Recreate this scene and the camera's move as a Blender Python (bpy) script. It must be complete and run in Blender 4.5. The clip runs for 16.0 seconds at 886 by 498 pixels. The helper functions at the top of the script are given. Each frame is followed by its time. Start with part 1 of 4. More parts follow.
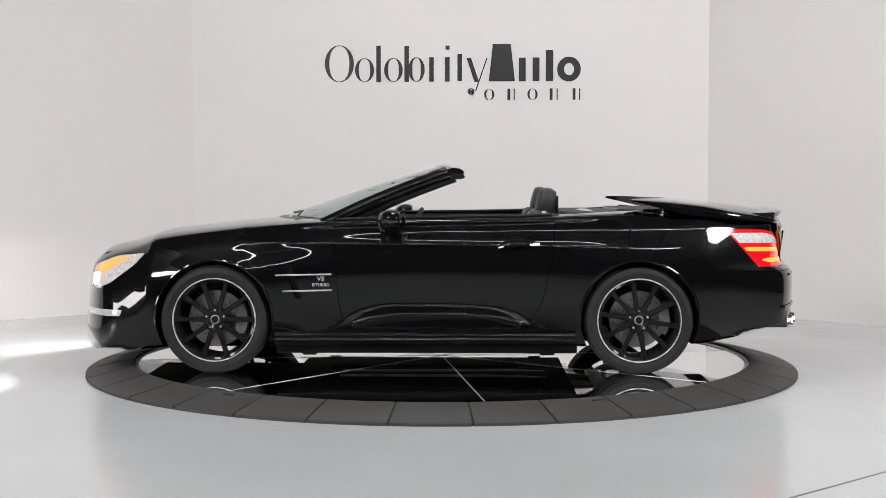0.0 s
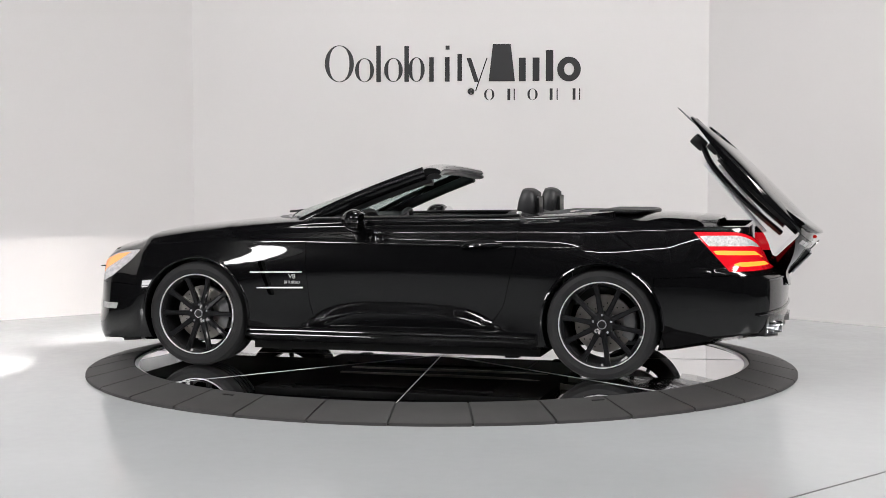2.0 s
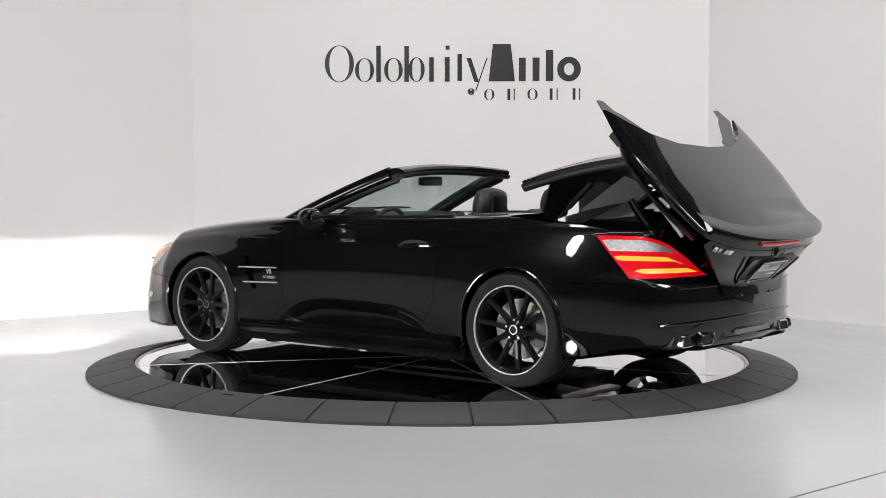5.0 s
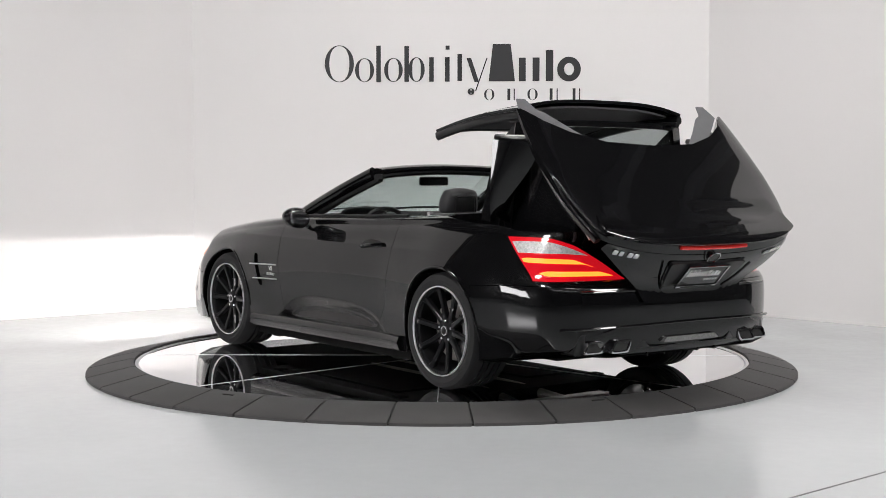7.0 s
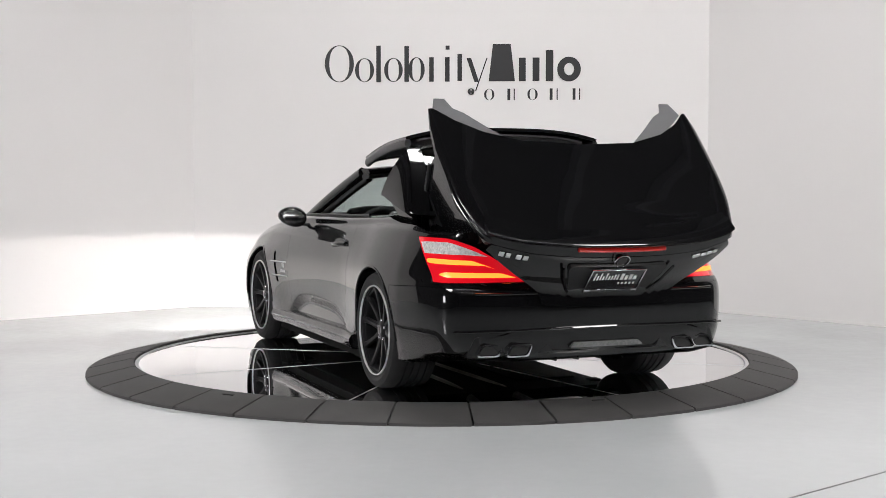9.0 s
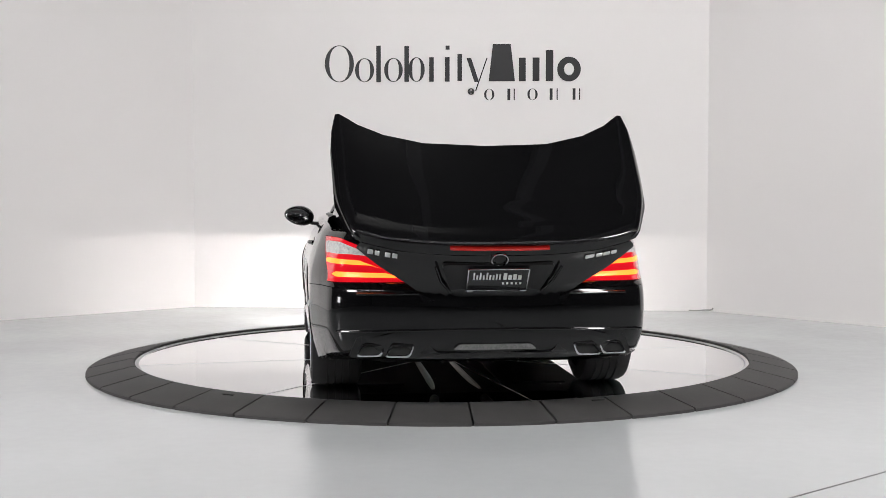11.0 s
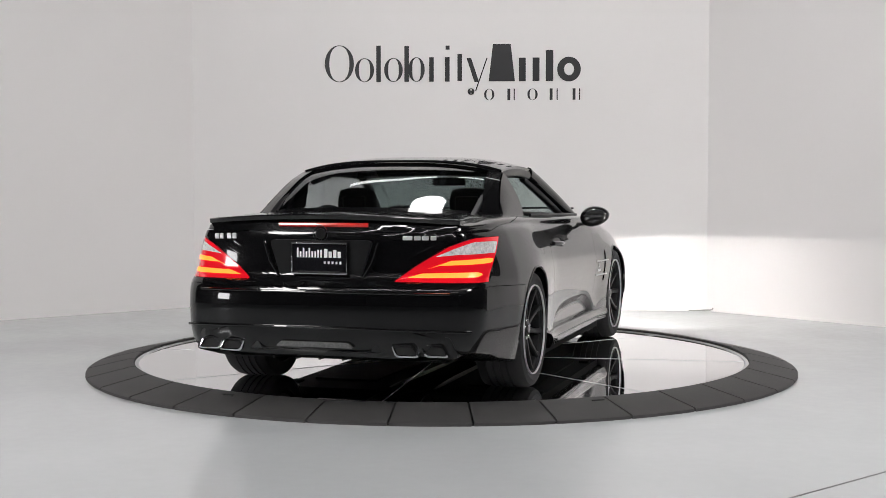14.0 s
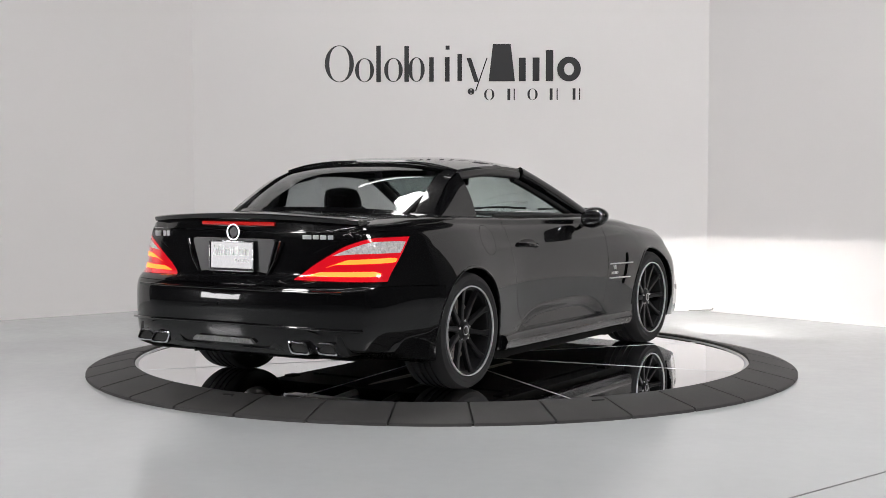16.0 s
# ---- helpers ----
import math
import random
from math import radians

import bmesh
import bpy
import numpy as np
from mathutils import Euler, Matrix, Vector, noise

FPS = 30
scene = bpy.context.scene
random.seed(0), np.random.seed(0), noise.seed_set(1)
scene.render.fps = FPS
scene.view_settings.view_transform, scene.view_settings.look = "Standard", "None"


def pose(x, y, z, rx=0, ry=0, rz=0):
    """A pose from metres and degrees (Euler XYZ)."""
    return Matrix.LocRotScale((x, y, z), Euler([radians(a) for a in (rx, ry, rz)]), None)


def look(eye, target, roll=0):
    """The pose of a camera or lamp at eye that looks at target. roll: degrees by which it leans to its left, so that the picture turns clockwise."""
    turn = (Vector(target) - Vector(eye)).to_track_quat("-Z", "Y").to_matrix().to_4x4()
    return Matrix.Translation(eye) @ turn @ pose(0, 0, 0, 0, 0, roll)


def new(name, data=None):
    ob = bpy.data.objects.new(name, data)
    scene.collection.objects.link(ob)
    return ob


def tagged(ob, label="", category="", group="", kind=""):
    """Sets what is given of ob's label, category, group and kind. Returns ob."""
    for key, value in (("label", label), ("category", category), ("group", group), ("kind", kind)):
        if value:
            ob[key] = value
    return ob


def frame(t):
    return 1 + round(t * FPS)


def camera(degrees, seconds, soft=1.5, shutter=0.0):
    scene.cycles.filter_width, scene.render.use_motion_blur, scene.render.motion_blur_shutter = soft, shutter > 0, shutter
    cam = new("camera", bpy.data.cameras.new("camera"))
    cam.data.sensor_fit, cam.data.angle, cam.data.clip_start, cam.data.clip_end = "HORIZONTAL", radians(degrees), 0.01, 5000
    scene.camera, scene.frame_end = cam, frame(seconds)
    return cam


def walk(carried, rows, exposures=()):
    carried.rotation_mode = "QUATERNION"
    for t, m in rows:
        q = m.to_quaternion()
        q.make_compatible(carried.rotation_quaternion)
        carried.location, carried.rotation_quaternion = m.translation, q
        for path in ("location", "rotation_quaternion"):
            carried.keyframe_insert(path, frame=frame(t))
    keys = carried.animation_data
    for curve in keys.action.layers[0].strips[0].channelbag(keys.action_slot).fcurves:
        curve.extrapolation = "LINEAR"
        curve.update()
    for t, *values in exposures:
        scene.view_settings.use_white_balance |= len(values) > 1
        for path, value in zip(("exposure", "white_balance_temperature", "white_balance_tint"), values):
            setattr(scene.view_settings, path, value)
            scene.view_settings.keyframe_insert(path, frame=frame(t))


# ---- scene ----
cam = camera(36.53, 16.0, soft=0.8)
EYE = (0.0, -9.0366, 1.1848)
AIM = (-0.0186, 0.9502, 0.6704)
walk(cam, [(0.0, look(EYE, AIM)), (16.0, look(EYE, AIM))], [(0.0, 0.05), (9.0, 0.05), (11.5, 0.0), (12.5, 0.0), (13.4, -0.17), (16.0, -0.17)])

# ---- world and light ----
world = bpy.data.worlds.new("world")
scene.world = world
world.use_nodes = True
world.node_tree.nodes["Background"].inputs[0].default_value = (0.6, 0.65, 0.7, 1)
world.node_tree.nodes["Background"].inputs[1].default_value = 0.02
SOFTBOX_GLOW, WALLFILL_GLOW = 35.0, 5.0
BEAM_GLOW = 32000.0
TUBE_GLOW = 40.0
FLOOR = -0.057


# ---- materials ----
def material(name, color, rough=0.5, metal=0.0, coat=0.0, vary=0.0, scale=8.0, bump=0.0, grain=60.0, glow=None, glow_strength=0.0, rough_vary=0.0):
    """A principled material; its colour varies by two noises, with a fine relief."""
    m = bpy.data.materials.new(name)
    m.use_nodes = True
    nt = m.node_tree
    b = nt.nodes["Principled BSDF"]
    b.inputs["Base Color"].default_value = (*color, 1)
    b.inputs["Roughness"].default_value = rough
    b.inputs["Metallic"].default_value = metal
    b.inputs["Coat Weight"].default_value = coat
    b.inputs["Coat Roughness"].default_value = 0.015
    b.inputs["Coat IOR"].default_value = 1.43
    if coat and max(color) < 0.02:
        b.inputs["Specular IOR Level"].default_value = 0.05
    if glow:
        b.inputs["Emission Color"].default_value = (*glow, 1)
        b.inputs["Emission Strength"].default_value = glow_strength
    if vary or bump or rough_vary:
        tc = nt.nodes.new("ShaderNodeTexCoord")
        n1 = nt.nodes.new("ShaderNodeTexNoise")
        n1.inputs["Scale"].default_value = scale
        n1.inputs["Detail"].default_value = 5
        n2 = nt.nodes.new("ShaderNodeTexNoise")
        n2.inputs["Scale"].default_value = grain
        n2.inputs["Detail"].default_value = 3
        nt.links.new(tc.outputs["Object"], n1.inputs["Vector"])
        nt.links.new(tc.outputs["Object"], n2.inputs["Vector"])
        mix = nt.nodes.new("ShaderNodeMath")
        mix.operation = "MULTIPLY_ADD"
        mix.inputs[1].default_value = 0.35
        nt.links.new(n2.outputs["Fac"], mix.inputs[0])
        nt.links.new(n1.outputs["Fac"], mix.inputs[2])
        if vary:
            ramp = nt.nodes.new("ShaderNodeMapRange")
            ramp.inputs["From Min"].default_value, ramp.inputs["From Max"].default_value = 0.3, 1.05
            ramp.inputs["To Min"].default_value, ramp.inputs["To Max"].default_value = 1 - vary, 1 + vary
            nt.links.new(mix.outputs[0], ramp.inputs["Value"])
            mul = nt.nodes.new("ShaderNodeVectorMath")
            mul.operation = "SCALE"
            mul.inputs[0].default_value = color
            nt.links.new(ramp.outputs[0], mul.inputs["Scale"])
            nt.links.new(mul.outputs[0], b.inputs["Base Color"])
        if rough_vary:
            rr = nt.nodes.new("ShaderNodeMapRange")
            rr.inputs["From Min"].default_value, rr.inputs["From Max"].default_value = 0.3, 1.05
            rr.inputs["To Min"].default_value, rr.inputs["To Max"].default_value = rough - rough_vary, rough + rough_vary
            nt.links.new(mix.outputs[0], rr.inputs["Value"])
            nt.links.new(rr.outputs[0], b.inputs["Roughness"])
        if bump:
            bp = nt.nodes.new("ShaderNodeBump")
            bp.inputs["Strength"].default_value = bump
            bp.inputs["Distance"].default_value = 0.002
            nt.links.new(n2.outputs["Fac"], bp.inputs["Height"])
            nt.links.new(bp.outputs[0], b.inputs["Normal"])
    return m


M_WALL = material("white_wall_paint", (0.80, 0.775, 0.772), 0.55, vary=0.02, scale=0.8, bump=0.05, grain=90)
M_FLOOR = material("pale_epoxy_floor", (0.60, 0.62, 0.63), 0.16, vary=0.04, scale=0.9, bump=0.02, grain=14, rough_vary=0.05)
M_RUBBER = material("dark_ramp_rubber", (0.050, 0.048, 0.048), 0.6, vary=0.25, scale=5, bump=0.25, grain=160)
M_MIRROR = material("polished_disc", (0.90, 0.90, 0.91), 0.02, metal=1.0, rough_vary=0.01, scale=3)
M_SEAM = material("dark_joint", (0.01, 0.01, 0.01), 0.7)
M_FLOORSEAM = material("grey_floor_joint", (0.25, 0.25, 0.25), 0.6)
M_LETTER = material("black_vinyl_lettering", (0.012, 0.012, 0.014), 0.45)
M_DARKROOM = material("dark_studio_paint", (0.012, 0.012, 0.013), 0.8, vary=0.2, scale=1.5)
M_CEILING = material("dark_grey_ceiling_paint", (0.022, 0.0215, 0.0225), 0.8, vary=0.2, scale=1.5)
M_BEAM = material("grey_roof_beam", (0.10, 0.10, 0.11), 0.7, vary=0.15, scale=2)
M_SOFTBOX = material("softbox_diffuser", (0.9, 0.9, 0.9), 0.8, glow=(1.0, 0.985, 0.97), glow_strength=SOFTBOX_GLOW)
M_TOPBOX = material("overhead_softbox_diffuser", (0.9, 0.9, 0.9), 0.8, glow=(1.0, 0.985, 0.97), glow_strength=24.0)
# glow of the added fill lights over the back wall
M_WALLFILL = material("wall_fill_diffuser", (0.9, 0.9, 0.9), 0.8, glow=(1.0, 0.985, 0.975), glow_strength=WALLFILL_GLOW)
M_PAINT = material("black_gloss_paint", (0.0035, 0.0035, 0.004), 0.25, coat=1.0)
M_TRIM = material("satin_black_trim", (0.0045, 0.0045, 0.005), 0.34, vary=0.1, scale=20, bump=0.05, grain=300)
M_UNDER = material("matt_underbody_coating", (0.008, 0.008, 0.008), 0.9, vary=0.3, scale=9)
M_UNDER.node_tree.nodes["Principled BSDF"].inputs["Specular IOR Level"].default_value = 0.12
M_TYRE = material("tyre_rubber", (0.009, 0.009, 0.010), 0.72, vary=0.2, scale=12, bump=0.2, grain=200)
M_RIM = material("matt_black_wheel_paint", (0.012, 0.012, 0.013), 0.32, coat=0.3)
M_BRIGHT = material("machined_aluminium", (0.80, 0.80, 0.81), 0.45, metal=0.6)
M_CHROME = material("chrome", (0.85, 0.85, 0.87), 0.08, metal=1.0)
M_TIP = material("dark_chrome", (0.55, 0.55, 0.57), 0.16, metal=1.0)
M_BRAKE = material("brake_disc_steel", (0.32, 0.30, 0.28), 0.4, metal=0.9, vary=0.2, scale=20)
M_LEATHER = material("black_leather", (0.02, 0.02, 0.022), 0.45, vary=0.2, scale=15, bump=0.25, grain=220)
M_FLAP = material("grey_flap_rubber", (0.13, 0.13, 0.135), 0.6, vary=0.1, scale=20, bump=0.1, grain=200)
M_CLOTH = material("grey_cover_felt", (0.07, 0.07, 0.075), 0.75, vary=0.12, scale=20, bump=0.2, grain=300)
M_REDLENS = material("red_lamp_lens", (0.45, 0.006, 0.014), 0.12, coat=1.0, glow=(1.0, 0.008, 0.02), glow_strength=0.42)
M_BRAKELIGHT = material("red_brake_light_lens", (0.5, 0.01, 0.01), 0.15, coat=1.0, glow=(1.0, 0.03, 0.02), glow_strength=0.12)
M_REDGLOW = material("lit_red_led", (0.9, 0.1, 0.02), 0.3, glow=(1.0, 0.17, 0.018), glow_strength=2.9)
M_CLEARLENS = material("clear_lamp_lens", (0.62, 0.60, 0.60), 0.12, coat=1.0, vary=0.45, scale=55, bump=0.9, grain=110)
M_REFLECTOR = material("grey_ribbed_reflector", (0.13, 0.13, 0.13), 0.2, coat=0.5, vary=0.5, scale=90, bump=0.8, grain=150)
M_AMBER = material("lit_amber_lamp", (0.9, 0.35, 0.08), 0.2, coat=1.0, glow=(1.0, 0.36, 0.16), glow_strength=0.6)
M_BEAMLIGHT = material("dipped_beam_source", (0.9, 0.9, 0.9), 0.3, glow=(1.0, 0.96, 0.93), glow_strength=BEAM_GLOW)
M_WHITELED = material("lit_white_led", (0.35, 0.35, 0.35), 0.2, coat=1.0, vary=0.3, scale=40, glow=(1.0, 0.95, 0.9), glow_strength=0.08)
M_STANDBOX = material("standing_softbox_diffuser", (0.9, 0.9, 0.9), 0.8, glow=(1.0, 0.98, 1.0), glow_strength=20.0)
M_TUBE = material("fluorescent_tube", (0.9, 0.9, 0.9), 0.6, glow=(1.0, 0.97, 0.99), glow_strength=TUBE_GLOW)
M_BADGE = material("silver_badge", (0.70, 0.70, 0.71), 0.38, metal=0.6)
M_PLATE = material("black_plate_print", (0.01, 0.01, 0.012), 0.15, coat=1.0)
M_WHITEPRINT = material("white_plate_print", (0.8, 0.8, 0.8), 0.3)


def glass(name, tint, rough=0.0):
    m = bpy.data.materials.new(name)
    m.use_nodes = True
    b = m.node_tree.nodes["Principled BSDF"]
    b.inputs["Base Color"].default_value = (*tint, 1)
    b.inputs["Roughness"].default_value = rough
    b.inputs["Transmission Weight"].default_value = 1.0
    b.inputs["IOR"].default_value = 1.45
    return m


M_GLASS = glass("green_tinted_glass", (0.62, 0.72, 0.70))
M_REARGLASS = glass("dark_tinted_glass", (0.40, 0.44, 0.44))


# ---- mesh helpers ----
def part(name, bm, mat, parent=None, label="", smooth=35.0):
    me = bpy.data.meshes.new(name)
    bm.normal_update()
    if smooth:
        for f in bm.faces:
            f.smooth = True
        for e in bm.edges:
            if len(e.link_faces) != 2 or e.calc_face_angle(0) > radians(smooth):
                e.smooth = False
    bm.to_mesh(me)
    bm.free()
    me.materials.append(mat)
    ob = new(name, me)
    if parent:
        ob.parent = parent
    if label:
        tagged(ob, label)
    return ob


def empty(name, label="", category="", group="", kind="", parent=None):
    ob = new(name)
    ob.empty_display_size = 0.1
    if parent:
        ob.parent = parent
    return tagged(ob, label, category, group, kind)


def box(cx, cy, cz, sx, sy, sz, bevel=0.0, m=None, segments=2):
    bm = bmesh.new()
    bmesh.ops.create_cube(bm, size=1)
    bmesh.ops.scale(bm, vec=(sx, sy, sz), verts=bm.verts)
    if bevel:
        bmesh.ops.bevel(bm, geom=bm.edges[:], offset=bevel, segments=segments, profile=0.6, affect="EDGES")
    if m:
        bm.transform(m)
    bmesh.ops.translate(bm, vec=(cx, cy, cz), verts=bm.verts)
    return bm


def prism(outline, lo, hi, axis="z"):
    """A closed prism: outline in the plane across the axis ((x,y) for z, (x,z) for y, (y,z) for x). lo and hi: numbers, or functions of the outline's pair."""
    bm = bmesh.new()

    def at(a, b, c):
        return {"z": (a, b, c), "y": (a, c, b), "x": (c, a, b)}[axis]

    rings = []
    for h in (lo, hi):
        rings.append([bm.verts.new(at(a, b, h(a, b) if callable(h) else h)) for a, b in outline])
    n = len(outline)
    for i in range(n):
        bm.faces.new((rings[0][i], rings[0][(i + 1) % n], rings[1][(i + 1) % n], rings[1][i]))
    caps = [bm.faces.new(rings[0][::-1]), bm.faces.new(rings[1])]
    if callable(lo) or callable(hi):
        bmesh.ops.triangulate(bm, faces=caps)
    bmesh.ops.recalc_face_normals(bm, faces=bm.faces)
    return bm


def lathe(profile, n=64, axis="y", closed=False):
    """Turns pairs (radius, height) round the axis."""
    bm = bmesh.new()
    rows = []
    for r, h in profile:
        row = []
        for i in range(n):
            a = 2 * math.pi * i / n
            c, s = r * math.cos(a), r * math.sin(a)
            row.append(bm.verts.new((c, h, s) if axis == "y" else (c, s, h)))
        rows.append(row)
    pairs = list(zip(rows, rows[1:])) + ([(rows[-1], rows[0])] if closed else [])
    for a, b in pairs:
        for i in range(n):
            bm.faces.new((a[i], a[(i + 1) % n], b[(i + 1) % n], b[i]))
    if not closed:
        for row, flip in ((rows[0], True), (rows[-1], False)):
            if profile[0 if flip else -1][0] > 1e-4:
                bm.faces.new(row[::-1] if flip else row)
    bmesh.ops.remove_doubles(bm, verts=bm.verts, dist=1e-5)
    bmesh.ops.recalc_face_normals(bm, faces=bm.faces)
    return bm


def spline(pts, n):
    """n points along a Catmull-Rom curve through pts."""
    p = [Vector(q) for q in pts]
    p = [2 * p[0] - p[1]] + p + [2 * p[-1] - p[-2]]
    out = []
    m = len(p) - 3
    for k in range(n):
        u = k / (n - 1) * m
        i = min(int(u), m - 1)
        t = u - i
        a, b, c, d = p[i:i + 4]
        out.append(0.5 * (2 * b + (c - a) * t + (2 * a - 5 * b + 4 * c - d) * t * t + (3 * b - a - 3 * c + d) * t ** 3))
    return out


def tube(pts, r, n=10, flat=1.0, side=None):
    """A tube along points; flat squeezes its section."""
    bm = bmesh.new()
    rows = []
    pts = [Vector(q) for q in pts]
    for i, q in enumerate(pts):
        d = (pts[min(i + 1, len(pts) - 1)] - pts[max(i - 1, 0)]).normalized()
        a = d.cross(Vector(side or (0, 0, 1))).normalized()
        b = a.cross(d)
        rows.append([bm.verts.new(q + a * r * math.cos(2 * math.pi * k / n) + b * r * flat * math.sin(2 * math.pi * k / n)) for k in range(n)])
    for x, y in zip(rows, rows[1:]):
        for k in range(n):
            bm.faces.new((x[k], x[(k + 1) % n], y[(k + 1) % n], y[k]))
    bm.faces.new(rows[0][::-1])
    bm.faces.new(rows[-1])
    bmesh.ops.recalc_face_normals(bm, faces=bm.faces)
    return bm


def sheet(fn, nu, nv, thick, keep=None):
    """A curved sheet: fn(u, v) gives its outer face, u and v from 0 to 1; thick goes inwards, against du x dv. keep(u, v) leaves faces out."""
    bm = bmesh.new()
    top, low = {}, {}
    e = 1e-3
    for i in range(nu + 1):
        for j in range(nv + 1):
            u, v = i / nu, j / nv
            q = Vector(fn(u, v))
            du = Vector(fn(u + e, v)) - Vector(fn(u - e, v))
            dv = Vector(fn(u, v + e)) - Vector(fn(u, v - e))
            nrm = du.cross(dv).normalized()
            top[i, j] = bm.verts.new(q)
            low[i, j] = bm.verts.new(q - nrm * thick)
    cells = {(i, j) for i in range(nu) for j in range(nv) if keep is None or keep((i + 0.5) / nu, (j + 0.5) / nv)}
    for i, j in cells:
        bm.faces.new((top[i, j], top[i + 1, j], top[i + 1, j + 1], top[i, j + 1]))
        bm.faces.new((low[i, j], low[i, j + 1], low[i + 1, j + 1], low[i + 1, j]))
        for di, dj, a, b in ((-1, 0, (i, j), (i, j + 1)), (1, 0, (i + 1, j + 1), (i + 1, j)), (0, -1, (i + 1, j), (i, j)), (0, 1, (i, j + 1), (i + 1, j + 1))):
            if (i + di, j + dj) not in cells:
                bm.faces.new((top[a], top[b], low[b], low[a]))
    bmesh.ops.delete(bm, geom=[v for v in bm.verts if not v.link_faces], context="VERTS")
    bmesh.ops.recalc_face_normals(bm, faces=bm.faces)
    return bm


def merge(*bms):
    out = bmesh.new()
    for b in bms:
        me = bpy.data.meshes.new("joined")
        b.to_mesh(me)
        b.free()
        out.from_mesh(me)
        bpy.data.meshes.remove(me)
    return out


def mirrored(bm):
    b = bm.copy()
    bmesh.ops.scale(b, vec=(1, -1, 1), verts=b.verts)
    bmesh.ops.reverse_faces(b, faces=b.faces)
    return b


def carve(bm, cutter, how):
    """The solid bm cut by the solid cutter: DIFFERENCE or INTERSECT. Keeps bm, uses up the cutter."""
    obs = []
    for b in (bm, cutter):
        me = bpy.data.meshes.new("solid")
        b.to_mesh(me)
        obs.append(new("solid", me))
    cutter.free()
    mod = obs[0].modifiers.new("cut", "BOOLEAN")
    mod.operation, mod.object, mod.solver = how, obs[1], "EXACT"
    dg = bpy.context.evaluated_depsgraph_get()
    dg.update()
    me = bpy.data.meshes.new_from_object(obs[0].evaluated_get(dg))
    out = bmesh.new()
    out.from_mesh(me)
    bpy.data.meshes.remove(me)
    for o in obs:
        d = o.data
        bpy.data.objects.remove(o)
        bpy.data.meshes.remove(d)
    bmesh.ops.remove_doubles(out, verts=out.verts, dist=2e-5)
    return out


# ---- the studio ----
CORNER_L, CORNER_R = (-2.454, 4.061), (2.474, 3.65)


def wall(name, a, b, height, thick, mat, label=""):
    """A wall whose room face runs from a to b (room on the left of that way)."""
    d = Vector((b[0] - a[0], b[1] - a[1], 0))
    m = Matrix.Translation((a[0], a[1], FLOOR)) @ Matrix.Rotation(math.atan2(d.y, d.x), 4, "Z")
    bm = box(d.length / 2, -thick / 2, height / 2, d.length, thick, height)
    bm.transform(m)
    return tagged(part(name, bm, mat, smooth=0), label, "wall", kind="structure")


LEFT_END = (-2.454 - 1.485 * 2.8, 4.061 - 1.284 * 2.8)
RIGHT_END = (2.474 + 1.243 * 2.3, 3.65 - 1.405 * 2.3)
wall("wall_back", CORNER_R, CORNER_L, 4.3, 0.12, M_WALL, "smooth white-painted studio back wall")
wall("wall_left", CORNER_L, LEFT_END, 4.3, 0.12, M_WALL, "smooth white-painted angled studio side wall")
wall("wall_right", RIGHT_END, CORNER_R, 4.3, 0.12, M_WALL, "smooth white-painted angled studio side wall")
wall("wall_northwest", LEFT_END, (-7.4, LEFT_END[1]), 5.6, 0.12, M_DARKROOM, "dark painted studio wall")
wall("wall_northeast", (7.4, RIGHT_END[1]), RIGHT_END, 5.6, 0.12, M_DARKROOM, "dark painted studio wall")
wall("wall_west", (-7.4, LEFT_END[1]), (-7.4, -15), 5.6, 0.12, M_DARKROOM, "dark painted studio wall")
wall("wall_east", (7.4, -15), (7.4, RIGHT_END[1]), 5.6, 0.12, M_DARKROOM, "dark painted studio wall")
wall("wall_south", (-7.4, -15), (7.4, -15), 5.6, 0.12, M_DARKROOM, "dark painted studio wall behind the lights")
tagged(part("floor", box(0, -5, FLOOR - 0.05, 16, 21, 0.1), M_FLOOR, smooth=0), "glossy pale grey epoxy studio floor", "floor", kind="structure")
seam = part("floor_joint", tube([(0.3, -4.79, FLOOR), (1.352, -3.844, FLOOR), (1.876, -3.374, FLOOR), (4.2, -1.29, FLOOR - 0.002)], 0.0045, 6), M_FLOORSEAM)
tagged(seam, "thin dark joint in the pale epoxy floor", "floor joint", kind="structure")
bm = box(0, -5, 5.3, 16, 21, 0.1)
tagged(part("ceiling", bm, M_CEILING, smooth=0), "dark studio ceiling with exposed beams", "ceiling", kind="structure")
for x in (-5.2, -3.9, -2.6, -1.3, 0.0, 1.3, 2.6, 3.9, 5.2):
    beam = part("roof_beam", box(x, -5, 5.12, 0.14, 20.5, 0.25, 0.01), M_BEAM, smooth=0)
    tagged(beam, "grey roof beam under the dark ceiling", "beam", "roof beams", "structure")


def softbox(x, y, z, target, r, label, mat):
    root = empty("softbox", label, "studio light", "overhead softboxes")
    n = 8
    bm = lathe([(r * 0.25, 0.42), (r * 0.98, 0.02), (r, 0.0), (r * 0.99, 0.0), (r * 0.96, 0.015), (r * 0.24, 0.40)], n, "z", closed=True)
    part("shell", bm, M_TRIM, root, "black fabric shell", 0)
    part("diffuser", lathe([(r * 0.97, 0.02), (r * 0.97, 0.03)], n, "z"), mat, root, "glowing white diffuser", 0)
    root.matrix_world = look((x, y, z), target)
    rod = tube([(x, y, z + 0.05), (x, y, 5.25)], 0.015)
    rod.transform(look((x, y, z), target).inverted())
    part("suspension_rod", rod, M_TRIM, root)
    return root


